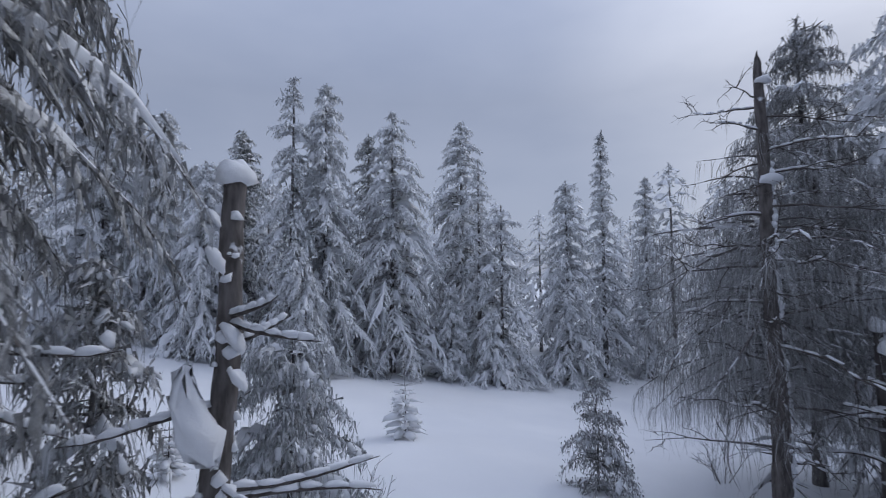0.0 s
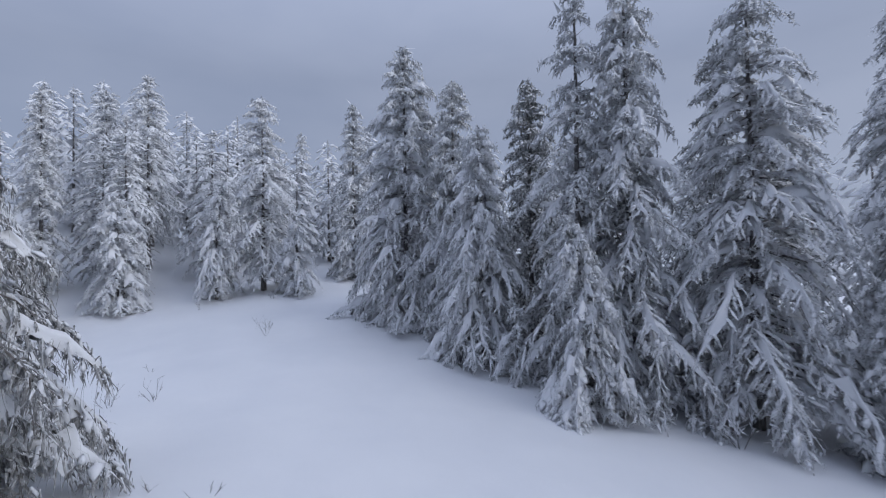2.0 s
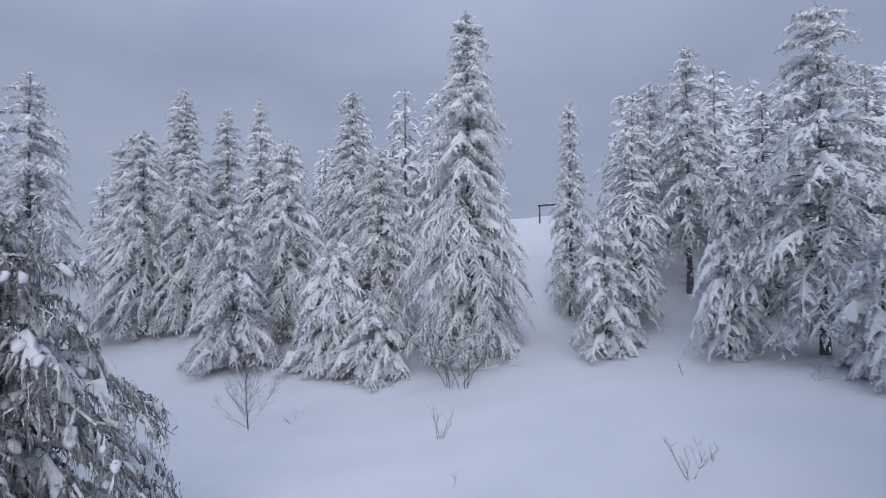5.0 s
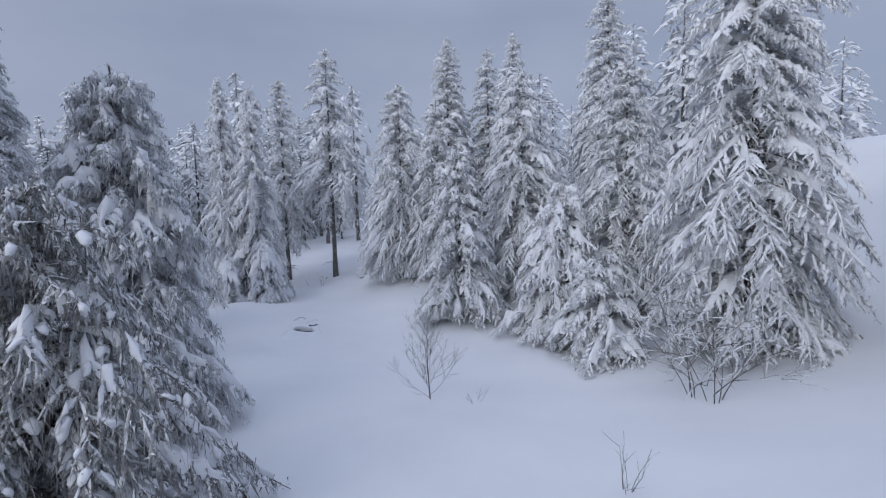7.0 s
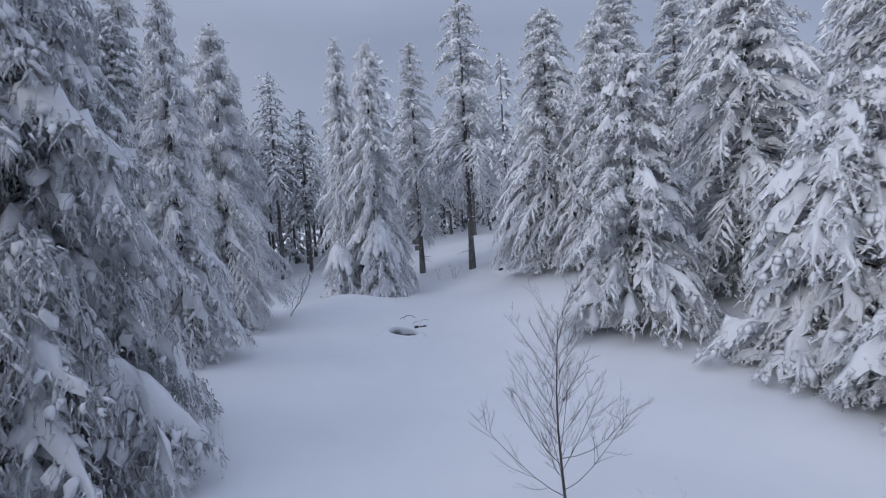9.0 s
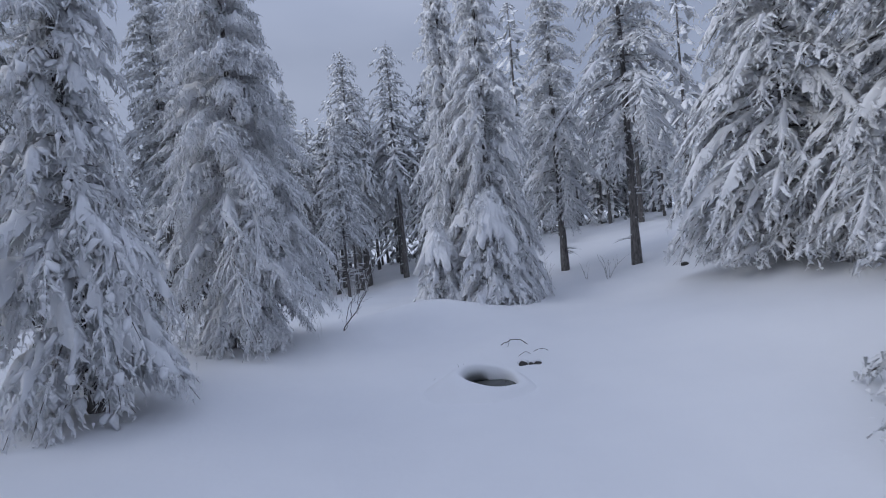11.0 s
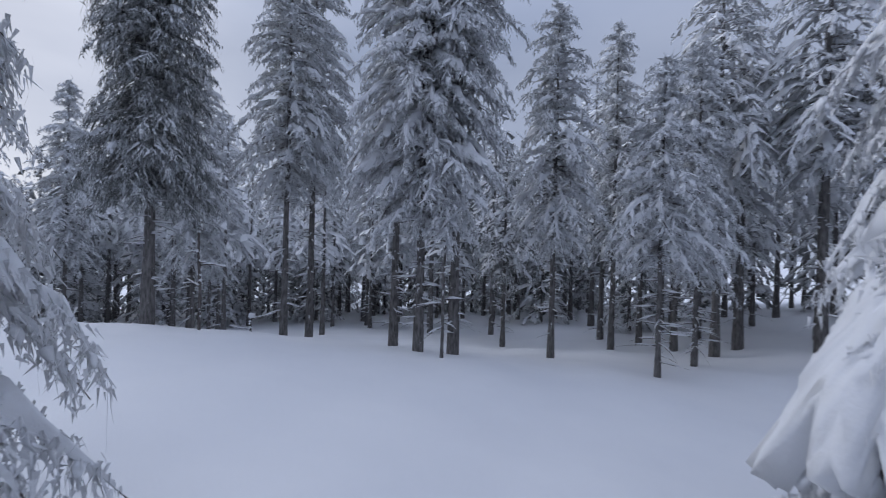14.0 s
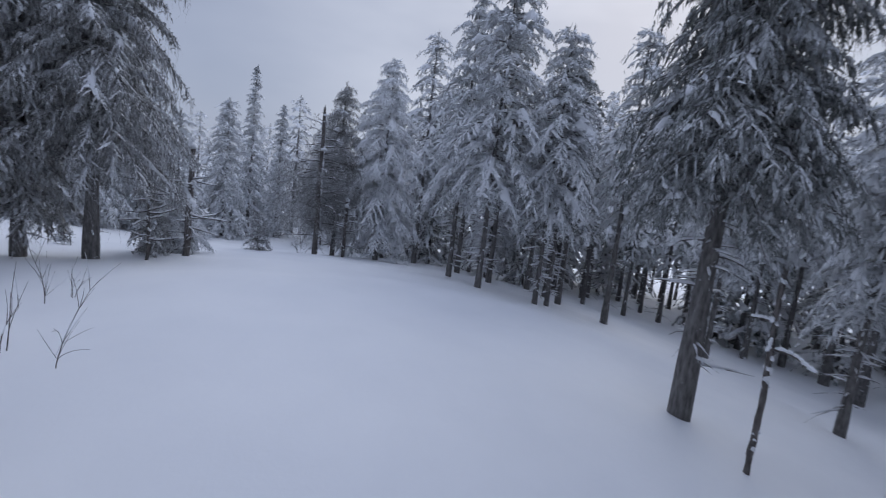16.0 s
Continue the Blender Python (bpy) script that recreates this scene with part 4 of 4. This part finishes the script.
shrub(-21.86, -9.97, 0.8, 0.2, 319, stems=2, forks=1, thick=0.0054)
shrub(-10.39, 0.04, 1.5, 0.25, 320, stems=2, forks=1, thick=0.0075)
shrub(-9.61, 1.97, 0.9, 0.3, 321, stems=1, forks=1, thick=0.0068)
shrub(-9.24, 2.07, 0.9, 0.3, 322, stems=3, forks=1, thick=0.0061)
shrub(-10.13, -0.86, 0.9, 0.6, 323, stems=1, forks=1, thick=0.0061)
shrub(0.56, 9.88, 0.9, 0.9, 324, stems=6, forks=2, thick=0.0068)
shrub(-4.05, 20.40, 1.2, 0.8, 325, stems=4, forks=2, thick=0.0082, snow=0.9)
shrub(2.55, 22.60, 0.9, 0.5, 326, stems=3, forks=1, thick=0.0136)
shrub(-4.86, 7.84, 0.7, 0.9, 327, stems=5, forks=2, thick=0.0068)
shrub(-6.08, 6.50, 1.0, 0.8, 328, stems=5, forks=2, thick=0.0082, snow=1.0)


# ---- dead trunks ----
def sapling(x, y, height, reach, seed, label):
    """A knee-high spruce: a thin leader, whorls of straight twigs with short needles, and snow on the lower ones."""
    rng = np.random.default_rng(seed)
    base = tagged(new("young_spruce"), label, "sapling")
    base.matrix_world = pose(x, y, ground(x, y) - 0.05)
    hs = np.linspace(-0.1, height, 8)
    lead = np.stack([0.015 * np.sin(hs * 3), 0.015 * np.cos(hs * 2), hs], -1)
    v, t = tubes(lead[None], (0.010 * (1.15 - hs / height))[None], 6)
    part("trunk", v, t, TWIG_BARE, base, smooth=True)
    paths = []
    for u in np.array([0.12, 0.2, 0.28, 0.36, 0.45, 0.54, 0.63, 0.74]) * height:
        for q in np.arange(6) * 1.047 + rng.uniform(0, 6):
            ln = reach * (1 - 0.78 * u / height) * rng.uniform(0.7, 1.2)
            q += rng.normal() * 0.15
            s = np.linspace(0, 1, 5)
            paths.append(np.array([0, 0, u]) + np.outer(s * ln, (math.cos(q), math.sin(q), 0)) + np.outer(s * ln, (0, 0, 0.42 - 0.5 * (1 - u / height))) - np.outer(s**2 * ln, (0, 0, 0.25 * (1 - u / height))))
    paths = np.array(paths)
    v, t = tubes(paths, np.tile(np.array([0.005, 0.0045, 0.004, 0.003, 0.002]), (len(paths), 1)), 3)
    tagged(part("branchwork", v, t, TWIG_BARE, base), kind="stuff")
    k = np.repeat(np.arange(len(paths)), 40)
    f = rng.uniform(0.1, 1.0, len(k)) * 3.99
    j, g = f.astype(int), (f % 1)[:, None]
    p = paths[k, j] * (1 - g) + paths[k, j + 1] * g
    e = unit(unit(paths[k, 4] - paths[k, 0]) * 0.8 + rng.normal(size=p.shape) * 0.7)
    v, t = tufts(rng, p, e, rng.uniform(0.015, 0.035, len(p)), rng.uniform(0.002, 0.004, len(p)))
    tagged(part("foliage", v, t, NEEDLE, base), kind="stuff")
    k = np.arange(len(paths))[paths[:, 0, 2] < 0.6 * height]
    p, w = paths[k, 2], paths[k, 3] - paths[k, 1]
    ln = np.linalg.norm(w, axis=1) * rng.uniform(0.5, 0.95, len(k))
    v, t = pads(rng, p, w, ln, ln * 0.5, ln * 0.45, 0.2, MIDDLE)
    tagged(part("snow_load", v, t, SNOW_LOAD, base, "white snow lying on the branches", smooth=True), kind="stuff")


def bare_tree(x, y, height, seed, label):
    """A leafless young tree: a straight leader, rising boughs and fine twigs."""
    rng = np.random.default_rng(seed)
    base = tagged(new("bare_sapling"), label, "sapling")
    base.matrix_world = pose(x, y, ground(x, y) - 0.06)
    s = np.linspace(0, 1, 6)
    lead = np.stack([0.03 * np.sin(s * 4), 0.03 * np.cos(s * 5), s * height], -1)
    v, t = tubes(lead[None], (0.016 * (1.08 - s))[None], 6)
    part("trunk", v, t, TWIG_BARE, base, smooth=True)
    paths, radii = [], []

    def sprout(p, way, length, r, level):
        pts = p + np.outer(s, way * length) + np.outer(s**2, (0, 0, 0.22 * length)) + np.outer(np.sin(s * rng.uniform(3, 7)), rng.normal(size=3) * 0.035 * length)
        paths.append(pts)
        radii.append(r * (1.05 - 0.8 * s))
        if level:
            for k in range(10 if level == 2 else 6):
                f = rng.uniform(0.15, 0.98) * 4.99
                j = int(f)
                q = pts[j] * (1 - f % 1) + pts[j + 1] * (f % 1)
                turn = unit(way + rng.normal(size=3) * (0.7, 0.7, 0.4) + (0, 0, 0.3))
                sprout(q, turn, length * rng.uniform(0.3, 0.6) * (1.15 - f / 7), r * 0.5, level - 1)

    for k, u in enumerate(np.linspace(0.06, 0.94, 28)):
        q = k * 2.4 + rng.uniform(-0.4, 0.4)
        rise = rng.uniform(0.5, 1.0) + 0.7 * u
        at = np.array([np.interp(u, s, lead[:, 0]), np.interp(u, s, lead[:, 1]), u * height])
        sprout(at, unit(np.array([math.cos(q), math.sin(q), rise])), height * (0.50 - 0.30 * u) * rng.uniform(0.75, 1.2), 0.0044 * (1.2 - 0.6 * u), 2)
    v, t = tubes(np.array(paths), np.array(radii), 3)
    tagged(part("twig", v, t, TWIG_BARE, base), kind="stuff")


def snag(x, y, height, thick, seed, lean=(0.0, 0.0), cap=0.16, stubs=8, label="broken dead trunk capped with snow"):
    """A broken trunk with a snow cap, clumps stuck to its bark and dry stubs carrying snow."""
    rng = np.random.default_rng(seed)
    base = tagged(new("dead_trunk"), label, "dead tree")
    base.matrix_world = pose(x, y, ground(x, y) - 0.1)
    hs = np.linspace(-0.3, height, 22)
    path = np.stack([lean[0] * hs + 0.012 * np.sin(hs * 4), lean[1] * hs + 0.012 * np.cos(hs * 3), hs], -1)
    r = thick * (1 - 0.28 * (hs / height).clip(0)) * (1 + 0.05 * rng.normal(size=22))
    v, t = tubes(path[None], r[None], 16)
    v += rng.normal(size=v.shape) * 0.004
    v[-16:, 2] += rng.uniform(-0.10, 0.07, 16)
    n = len(v)
    v = np.concatenate([v, path[-1:] - (0, 0, 0.1)])
    t = np.concatenate([t, [(n - 16 + i, n - 16 + (i + 1) % 16, n) for i in range(16)]])
    part("trunk", v, t, BARK_DEAD, base, smooth=True)
    if cap:
        cv, ct = pads(rng, path[-1:] - (0, 0, 0.03), np.array([[1.0, 0.2, 0]]), np.array([cap * 1.05]), np.array([cap]), np.array([cap * 1.5]), 0.12, FINE)
        part("snow_cap", cv, ct, SNOW_LOAD, base, "thick white cap of snow", smooth=True)
    k = 26
    h = rng.uniform(0.15, 0.95, k) * height
    q = rng.uniform(0, 6.28, k)
    at = np.stack([np.interp(h, hs, path[:, 0]) + np.cos(q) * thick * 0.85, np.interp(h, hs, path[:, 1]) + np.sin(q) * thick * 0.85, h], -1)
    z = rng.uniform(0.015, 0.05, k)
    cv, ct = pads(rng, at, np.stack([-np.sin(q), np.cos(q), 0 * q], -1), z, z * 0.8, z * 1.3, 0.2)
    tagged(part("snow_clumps", cv, ct, SNOW_LOAD, base, "clumps of snow stuck to the bark", smooth=True), kind="stuff")
    for k in range(stubs):
        h, q, ln = rng.uniform(0.2, 0.92) * height, rng.uniform(0, 6.28), rng.uniform(0.25, 1.1)
        s = np.linspace(0, 1, 8)
        root = np.array([np.interp(h, hs, path[:, 0]), np.interp(h, hs, path[:, 1]), h])
        way = np.array([math.cos(q), math.sin(q), rng.uniform(-0.35, 0.25)])
        pts = root + np.outer(s * ln, way) + np.outer(s**2 * ln, (0, 0, rng.uniform(-0.25, 0.3))) + np.outer(np.sin(s * 5), rng.normal(size=3) * 0.02)
        bv, bt = tubes(pts[None], (0.016 * (1.15 - s))[None], 6)
        limb = part("branch", bv, bt, TWIG_BARE, base)
        m = slice(1, 7)
        cv, ct = pads(rng, pts[m] + (0, 0, 0.014), pts[2:8] - pts[0:6], np.full(6, ln * 0.10), np.full(6, 0.024), np.full(6, 0.034))
        tagged(part("snow", cv, ct, SNOW_LOAD, limb, "snow along the branch", smooth=True), kind="stuff")
    return base


def dead_pole(x, y, height, thick, seed, lean, label):
    """A dead spruce snapped at the top: a bare trunk with a splintered end, crooked dry boughs that fork, and snow blown onto one side of the bark."""
    rng = np.random.default_rng(seed)
    base = tagged(new("dead_trunk"), label, "dead tree")
    base.matrix_world = pose(x, y, ground(x, y) - 0.1)
    hs = np.linspace(-0.3, height, 30)
    path = np.stack([lean[0] * hs + 0.03 * np.sin(hs * 1.7), lean[1] * hs + 0.02 * np.cos(hs * 1.3), hs], -1)
    v, t = tubes(path[None], (thick * (1 - 0.5 * (hs / height).clip(0)) * (1 + 0.04 * rng.normal(size=30)))[None], 16)
    v += rng.normal(size=v.shape) * 0.004
    v[-16:, 2] += 0.42 * (0.5 + 0.5 * np.cos(np.arange(16) * 2 * np.pi / 16 - 2.4)) ** 5 + rng.uniform(-0.06, 0.06, 16)
    n = len(v)
    v = np.concatenate([v, path[-1:] - (0, 0, 0.15)])
    t = np.concatenate([t, [(n - 16 + i, n - 16 + (i + 1) % 16, n) for i in range(16)]])
    part("trunk", v, t, BARK_DEAD, base, smooth=True)

    def at(h):
        return np.stack([np.interp(h, hs, path[:, 0]), np.interp(h, hs, path[:, 1]), h], -1)

    s = np.linspace(0, 1, 8)

    def crooked(p, way, length, sag):
        kinks = np.cumsum(rng.normal(size=(8, 3)) * 0.05 * length, 0) * (s[:, None] > 0)
        return p + np.outer(s * length, way) + np.outer(s**2 * length, (0, 0, sag)) + kinks * s[:, None]

    for k in range(34):
        u = 0.12 + 0.86 * (k + rng.uniform(0, 0.8)) / 34
        q, length = k * 2.4 + rng.uniform(-0.5, 0.5), rng.uniform(0.6, 1.1) * (1.9 - 0.55 * u) * (0.6 if k % 3 == 0 else 1.0)
        pts = crooked(at(np.array(u * height)), unit(np.array([math.cos(q), math.sin(q), rng.uniform(-0.15, 0.25)])), length, rng.uniform(-0.35, 0.05))
        paths, radii = [pts], [0.017 * (1.1 - u * 0.35) * (1.12 - s)]
        for _ in range(5):
            j = int(rng.integers(2, 7))
            side = unit(unit(pts[j] - pts[j - 1]) + rng.normal(size=3) * 0.6)
            twig = crooked(pts[j], side, length * rng.uniform(0.2, 0.5), rng.uniform(-0.4, 0.3))
            paths.append(twig)
            radii.append(0.007 * (1.1 - s))
            for _ in range(3):
                paths.append(crooked(twig[int(rng.integers(2, 7))], unit(side + rng.normal(size=3) * 0.8), length * rng.uniform(0.08, 0.22), -0.4))
                radii.append(0.004 * (1.1 - s))
        bv, bt = tubes(np.array(paths), np.array(radii), 5)
        bough = part("branch", bv, bt, TWIG_BARE, base)
        if k % 2 == 0:
            cv, ct = pads(rng, pts[1:6] + (0, 0, 0.012), pts[2:7] - pts[0:5], np.full(5, length * 0.11) * rng.uniform(0.4, 1.1, 5), np.full(5, 0.018), np.full(5, 0.024))
            tagged(part("snow", cv, ct, SNOW_LOAD, bough, "snow along the branch", smooth=True), kind="stuff")
    k = 120
    h = np.sort(rng.uniform(0.03, 0.8, k)) * height
    q = -0.55 + rng.normal(size=k) * 0.22
    r = thick * (1 - 0.5 * h / height) * 0.95
    z = rng.uniform(0.02, 0.06, k)
    cv, ct = pads(rng, at(h) + np.stack([np.cos(q) * r, np.sin(q) * r, 0 * q], -1), np.stack([-np.sin(q), np.cos(q), 0.3 + 0 * q], -1), z, z * 0.8, z * 1.5, 0.22)
    tagged(part("snow_clumps", cv, ct, SNOW_LOAD, base, "snow blown onto one side of the bark", smooth=True), kind="stuff")
    for h, wide in ((height - 0.02, 0.10), (height * 0.76, 0.15), (height * 0.6, 0.10)):
        cv, ct = pads(rng, at(np.array(h))[None] + (0.05, -0.04, 0.0), np.array([[1.0, 0.3, 0]]), np.array([wide * 1.2]), np.array([wide * 0.8]), np.array([wide * 0.8]), 0.16, FINE)
        part("snow_lump", cv, ct, SNOW_LOAD, base, smooth=True)


dead_pole(0.30, 8.50, 5.6, 0.118, 408, (-0.012, 0.0), "bare dead spruce trunk snapped at the top with crooked dry branches")
def leaning_shrub(x, y, reach, seed, label):
    """A leafless shrub whose main stem leans far over: crooked side twigs, snow along its back and a thick tuft of snow near the tip."""
    rng = np.random.default_rng(seed)
    base = tagged(new("bare_shrub"), label, "shrub")
    base.matrix_world = pose(x, y, ground(x, y) - 0.05)
    s = np.linspace(0, 1, 14)
    tip = np.array(reach)
    length = np.linalg.norm(tip)

    def crooked(p, end, amount):
        kinks = np.cumsum(rng.normal(size=(14, 3)), 0)
        kinks -= np.outer(s, kinks[-1])
        return p + np.outer(s, end) + kinks * amount * np.linalg.norm(end)

    main = crooked(np.zeros(3), tip, 0.012)
    v, t = tubes(main[None], (0.011 * (1.1 - 0.85 * s))[None], 7)
    part("stem", v, t, TWIG_BARE, base, smooth=True)
    aside = unit(np.array([-tip[1], tip[0], 0.0]))
    twigs = []
    for k, (f, lift, out, size) in enumerate(((1, 0.9, 0.9, 0.5), (2, 0.7, -1.0, 0.45), (3, 1.0, 0.7, 0.42), (4, 0.5, -0.6, 0.34), (5, 1.3, 0.5, 0.36), (6, 0.3, -0.7, 0.34), (8, 0.6, 0.5, 0.16), (9, 0.5, -0.4, 0.14))):
        way = unit(unit(tip) * 0.55 + aside * out + np.array([0, 0, lift - 0.2]) + rng.normal(size=3) * 0.15)
        side = crooked(main[f], way * size * length * 1.1, 0.03)
        twigs.append((side, 0.0065))
        for _ in range(3):
            j = int(rng.integers(4, 12))
            twigs.append((crooked(side[j], unit(way + rng.normal(size=3) * 0.7) * size * length * rng.uniform(0.15, 0.4), 0.03), 0.0038))
    v, t = tubes(np.array([p for p, _ in twigs]), np.array([r * (1.1 - 0.8 * s) for _, r in twigs]), 4)
    tagged(part("twig", v, t, TWIG_BARE, base), kind="stuff")
    at = np.concatenate([main[1:-1]] + [p[2:-1:2] for p, r in twigs if r > 0.005])
    way = np.concatenate([main[2:] - main[:-2]] + [p[3::2] - p[1:-2:2] for p, r in twigs if r > 0.005])
    n = len(at)
    v, t = pads(rng, at + (0, 0, 0.006), way, np.linalg.norm(way, axis=1) * rng.uniform(0.2, 0.6, n), np.full(n, 0.006), rng.uniform(0.005, 0.011, n), 0.25)
    tagged(part("snow_load", v, t, SNOW_LOAD, base, "snow caught on the twigs", smooth=True), kind="stuff")
    v, t = pads(rng, main[10:13] + (0, 0, -0.01), main[11:14] - main[9:12], np.array([0.12, 0.13, 0.11]), np.array([0.022, 0.02, 0.015]), np.array([0.03, 0.026, 0.02]), 0.2, FINE)
    tagged(part("snow_tuft", v, t, SNOW_LOAD, base, "thick tuft of snow near the tip", smooth=True), kind="stuff")


leaning_shrub(-15.05, -3.45, (-1.30, -0.20, 1.98), 315, "leafless shrub leaning over with snow along its twigs")
bare_tree(-18.27, 7.95, 2.15, 303, "leafless young tree with fine spreading twigs in the snow")
sapling(-4.09, 12.37, 1.65, 0.50, 331, "knee-high spruce sapling with a bare leader and snowy lower twigs")
sapling(-7.42, 10.12, 0.85, 0.36, 332, "small spruce sapling with a thin bare leader above the snow")
post = snag(-5.72, 6.12, 3.0, 0.088, 401, lean=(0.035, 0.03), cap=0.10, stubs=12)
cup_rng = np.random.default_rng(402)
bend_at = np.array([[-0.09, -0.10, 1.90], [-0.10, -0.11, 1.84], [-0.08, -0.13, 1.70], [-0.03, -0.15, 1.58], [0.03, -0.16, 1.48], [0.06, -0.15, 1.40], [0.08, -0.14, 1.36]])
cv, ct = tubes(bend_at[None], np.array([[0.01, 0.05, 0.08, 0.09, 0.10, 0.06, 0.01]]), 14)
part("snow_cushion", cv + cup_rng.normal(size=cv.shape) * 0.016, ct, SNOW_LOAD, post, "cushion of snow caught in a fork of the trunk", smooth=True)
for at, wide in (((0.12, -0.04, 2.02), 0.085), ((0.02, -0.06, 2.48), 0.075), ((0.15, -0.05, 1.80), 0.07), ((0.02, -0.08, 2.72), 0.045)):
    cv, ct = pads(cup_rng, np.array([at]), np.array([[0.5, 0.2, -0.8]]), np.array([wide * 1.25]), np.array([wide * 0.75]), np.array([wide * 0.7]), 0.16, FINE)
    part("snow_lump", cv, ct, SNOW_LOAD, post, smooth=True)
snag(-6.85, 5.62, 2.3, 0.04, 407, cap=0.07, stubs=26, label="low dead trunk with snow along its dry branches")
snag(1.56, 8.26, 2.5, 0.07, 403, cap=0.10, stubs=9, label="thin broken trunk with snow on its dry branches")
snag(1.30, 7.94, 2.2, 0.06, 404, cap=0.09, stubs=9, label="thin broken trunk with snow on its dry branches")
snag(-4.92, -6.90, 2.6, 0.035, 405, lean=(0.03, 0.02), cap=0.0, stubs=4, label="thin dead sapling standing in the snow")
snag(-1.80, -9.17, 0.7, 0.04, 406, cap=0.10, stubs=2, label="short broken stump capped with snow")


# ---- the spring hole and its stones ----
def spring(x, y, r):
    """A round opening with dark water in it, walled by a thick rim of snow."""
    base = tagged(new("spring_hole"), "round hole with dark water under a thick rim of snow", "water hole")
    base.matrix_world = pose(x, y, ground(x, y))
    q = np.linspace(0, 2 * math.pi, 40, endpoint=False)
    prof = [(2.6, -0.08), (1.9, 0.03), (1.45, 0.16), (1.15, 0.21), (1.0, 0.17), (0.93, 0.05), (0.95, -0.02)]
    rings = []
    for f, h in prof:
        w = r * f * (1 + 0.05 * np.sin(q * 2 + 1) + 0.03 * np.sin(q * 5)) * (1 + (f - 1) * 0.15 * np.sin(q + 0.6))
        rings.append(np.stack([np.cos(q) * w, np.sin(q) * w * 0.8, h + 0.10 * (f < 2) * (f > 0.94) * np.sin(q + 2.2)], -1))
    v = np.concatenate(rings)
    t = []
    for k in range(len(prof) - 1):
        for i in range(40):
            a, b = k * 40 + i, k * 40 + (i + 1) % 40
            t += [(a, b, a + 40), (b, b + 40, a + 40)]
    part("snow_rim", v, np.array(t), SNOW_GROUND, base, smooth=True)
    w = r * 1.02
    v = np.concatenate([np.stack([np.cos(q) * w, np.sin(q) * w * 0.8, 0 * q + 0.035], -1), [(0, 0, 0.035)]])
    part("water", v, np.array([(i, (i + 1) % 40, 40) for i in range(40)]), WATER, base, "still dark water")


WATER, wnt, wb = material("dark_water", 0.08)
wtone = ramp_node(wnt, noise_node(wnt, 3.0, 3.0).outputs["Fac"], ((0.3, (0.045, 0.05, 0.05)), (0.7, (0.10, 0.105, 0.10))))
wnt.links.new(wtone.outputs[0], wb.inputs["Base Color"])


def stone(x, y, size, seed):
    rng = np.random.default_rng(seed)
    ob = tagged(new("stone"), "dark wet stone half buried in snow", "stone")
    ob.matrix_world = pose(x, y, ground(x, y) - 0.02)
    v, t = pads(rng, np.zeros((1, 3)), np.array([[1.0, 0.3, 0]]), np.array([size]), np.array([size * 0.8]), np.array([size * 0.8]), 0.12, FINE)
    part("rock", v, t, ROCK, ob, smooth=True)
    v, t = pads(rng, np.array([[0.0, -0.55 * size, size * 0.3]]), np.array([[1.0, 0.2, 0]]), np.array([size * 1.25]), np.array([size * 0.75]), np.array([size * 0.8]), 0.12, FINE)
    part("snow_cap", v, t, SNOW_LOAD, ob, "snow lying on the stone", smooth=True)


spring(-18.08, -0.02, 0.38)
stone(-18.64, -0.98, 0.075, 501)
stone(-18.78, -0.97, 0.055, 502)
stone(-18.87, -0.95, 0.065, 503)
twig_base = tagged(new("fallen_twig"), "dry arched twig sticking out of the snow", "twig")
twig_base.matrix_world = pose(-18.6, -2.0, ground(-18.6, -2.0) - 0.03)
ts = np.linspace(-1, 1, 9)
v, t = tubes(np.stack([ts * 0.24, 0.03 * np.sin(ts * 4), 0.13 - 0.10 * ts**2 + 0.01 * np.sin(ts * 9)], -1)[None], np.full((1, 9), 0.008), 5)
part("stem", v, t, TWIG_BARE, twig_base, smooth=True)
v, t = tubes(np.stack([0.10 - 0.03 * ts, 0.02 + 0.01 * ts, 0.06 + 0.09 * ts], -1)[None], np.full((1, 9), 0.004), 4)
part("side_twig", v, t, TWIG_BARE, twig_base, smooth=True)
for x, y, turn, size in ((-18.72, -1.42, 25, 0.5), (-19.02, -1.52, -12, 0.55)):
    thin = tagged(new("fallen_twig"), "thin dry twig lying on the snow", "twig")
    thin.matrix_world = pose(x, y, ground(x, y) - 0.02, 0, 0, turn)
    v, t = tubes(np.stack([ts * 0.24 * size, 0.02 * np.sin(ts * 3), 0.07 - 0.05 * ts**2], -1)[None], np.full((1, 9), 0.004), 4)
    part("stem", v, t, TWIG_BARE, thin, smooth=True)
stone(-23.95, -7.1, 0.13, 504)


# ---- the bar frame on the far slope ----
def bar_frame(x, y, turn):
    base = tagged(new("bar_frame"), "dark metal bar frame standing on the far snow slope", "frame")
    base.matrix_world = pose(x, y, ground(x, y) - 0.1, 0, 0, turn)
    for k, px in enumerate((-0.9, 0.55, 0.9)):
        s = np.linspace(0, 1.2 if k < 2 else 1.25, 4)
        v, t = tubes(np.stack([px + 0 * s, (0.15 if k == 1 else 0) + 0 * s, s], -1)[None], np.full((1, 4), 0.045), 8)
        part("post", v, t, STEEL, base, smooth=True)
    s = np.linspace(-1.0, 1.0, 4)
    v, t = tubes(np.stack([s, 0 * s, 1.2 + 0.02 * s], -1)[None], np.full((1, 4), 0.05), 8)
    part("crossbar", v, t, STEEL, base, smooth=True)


bar_frame(-36.2, 14.1, 82)
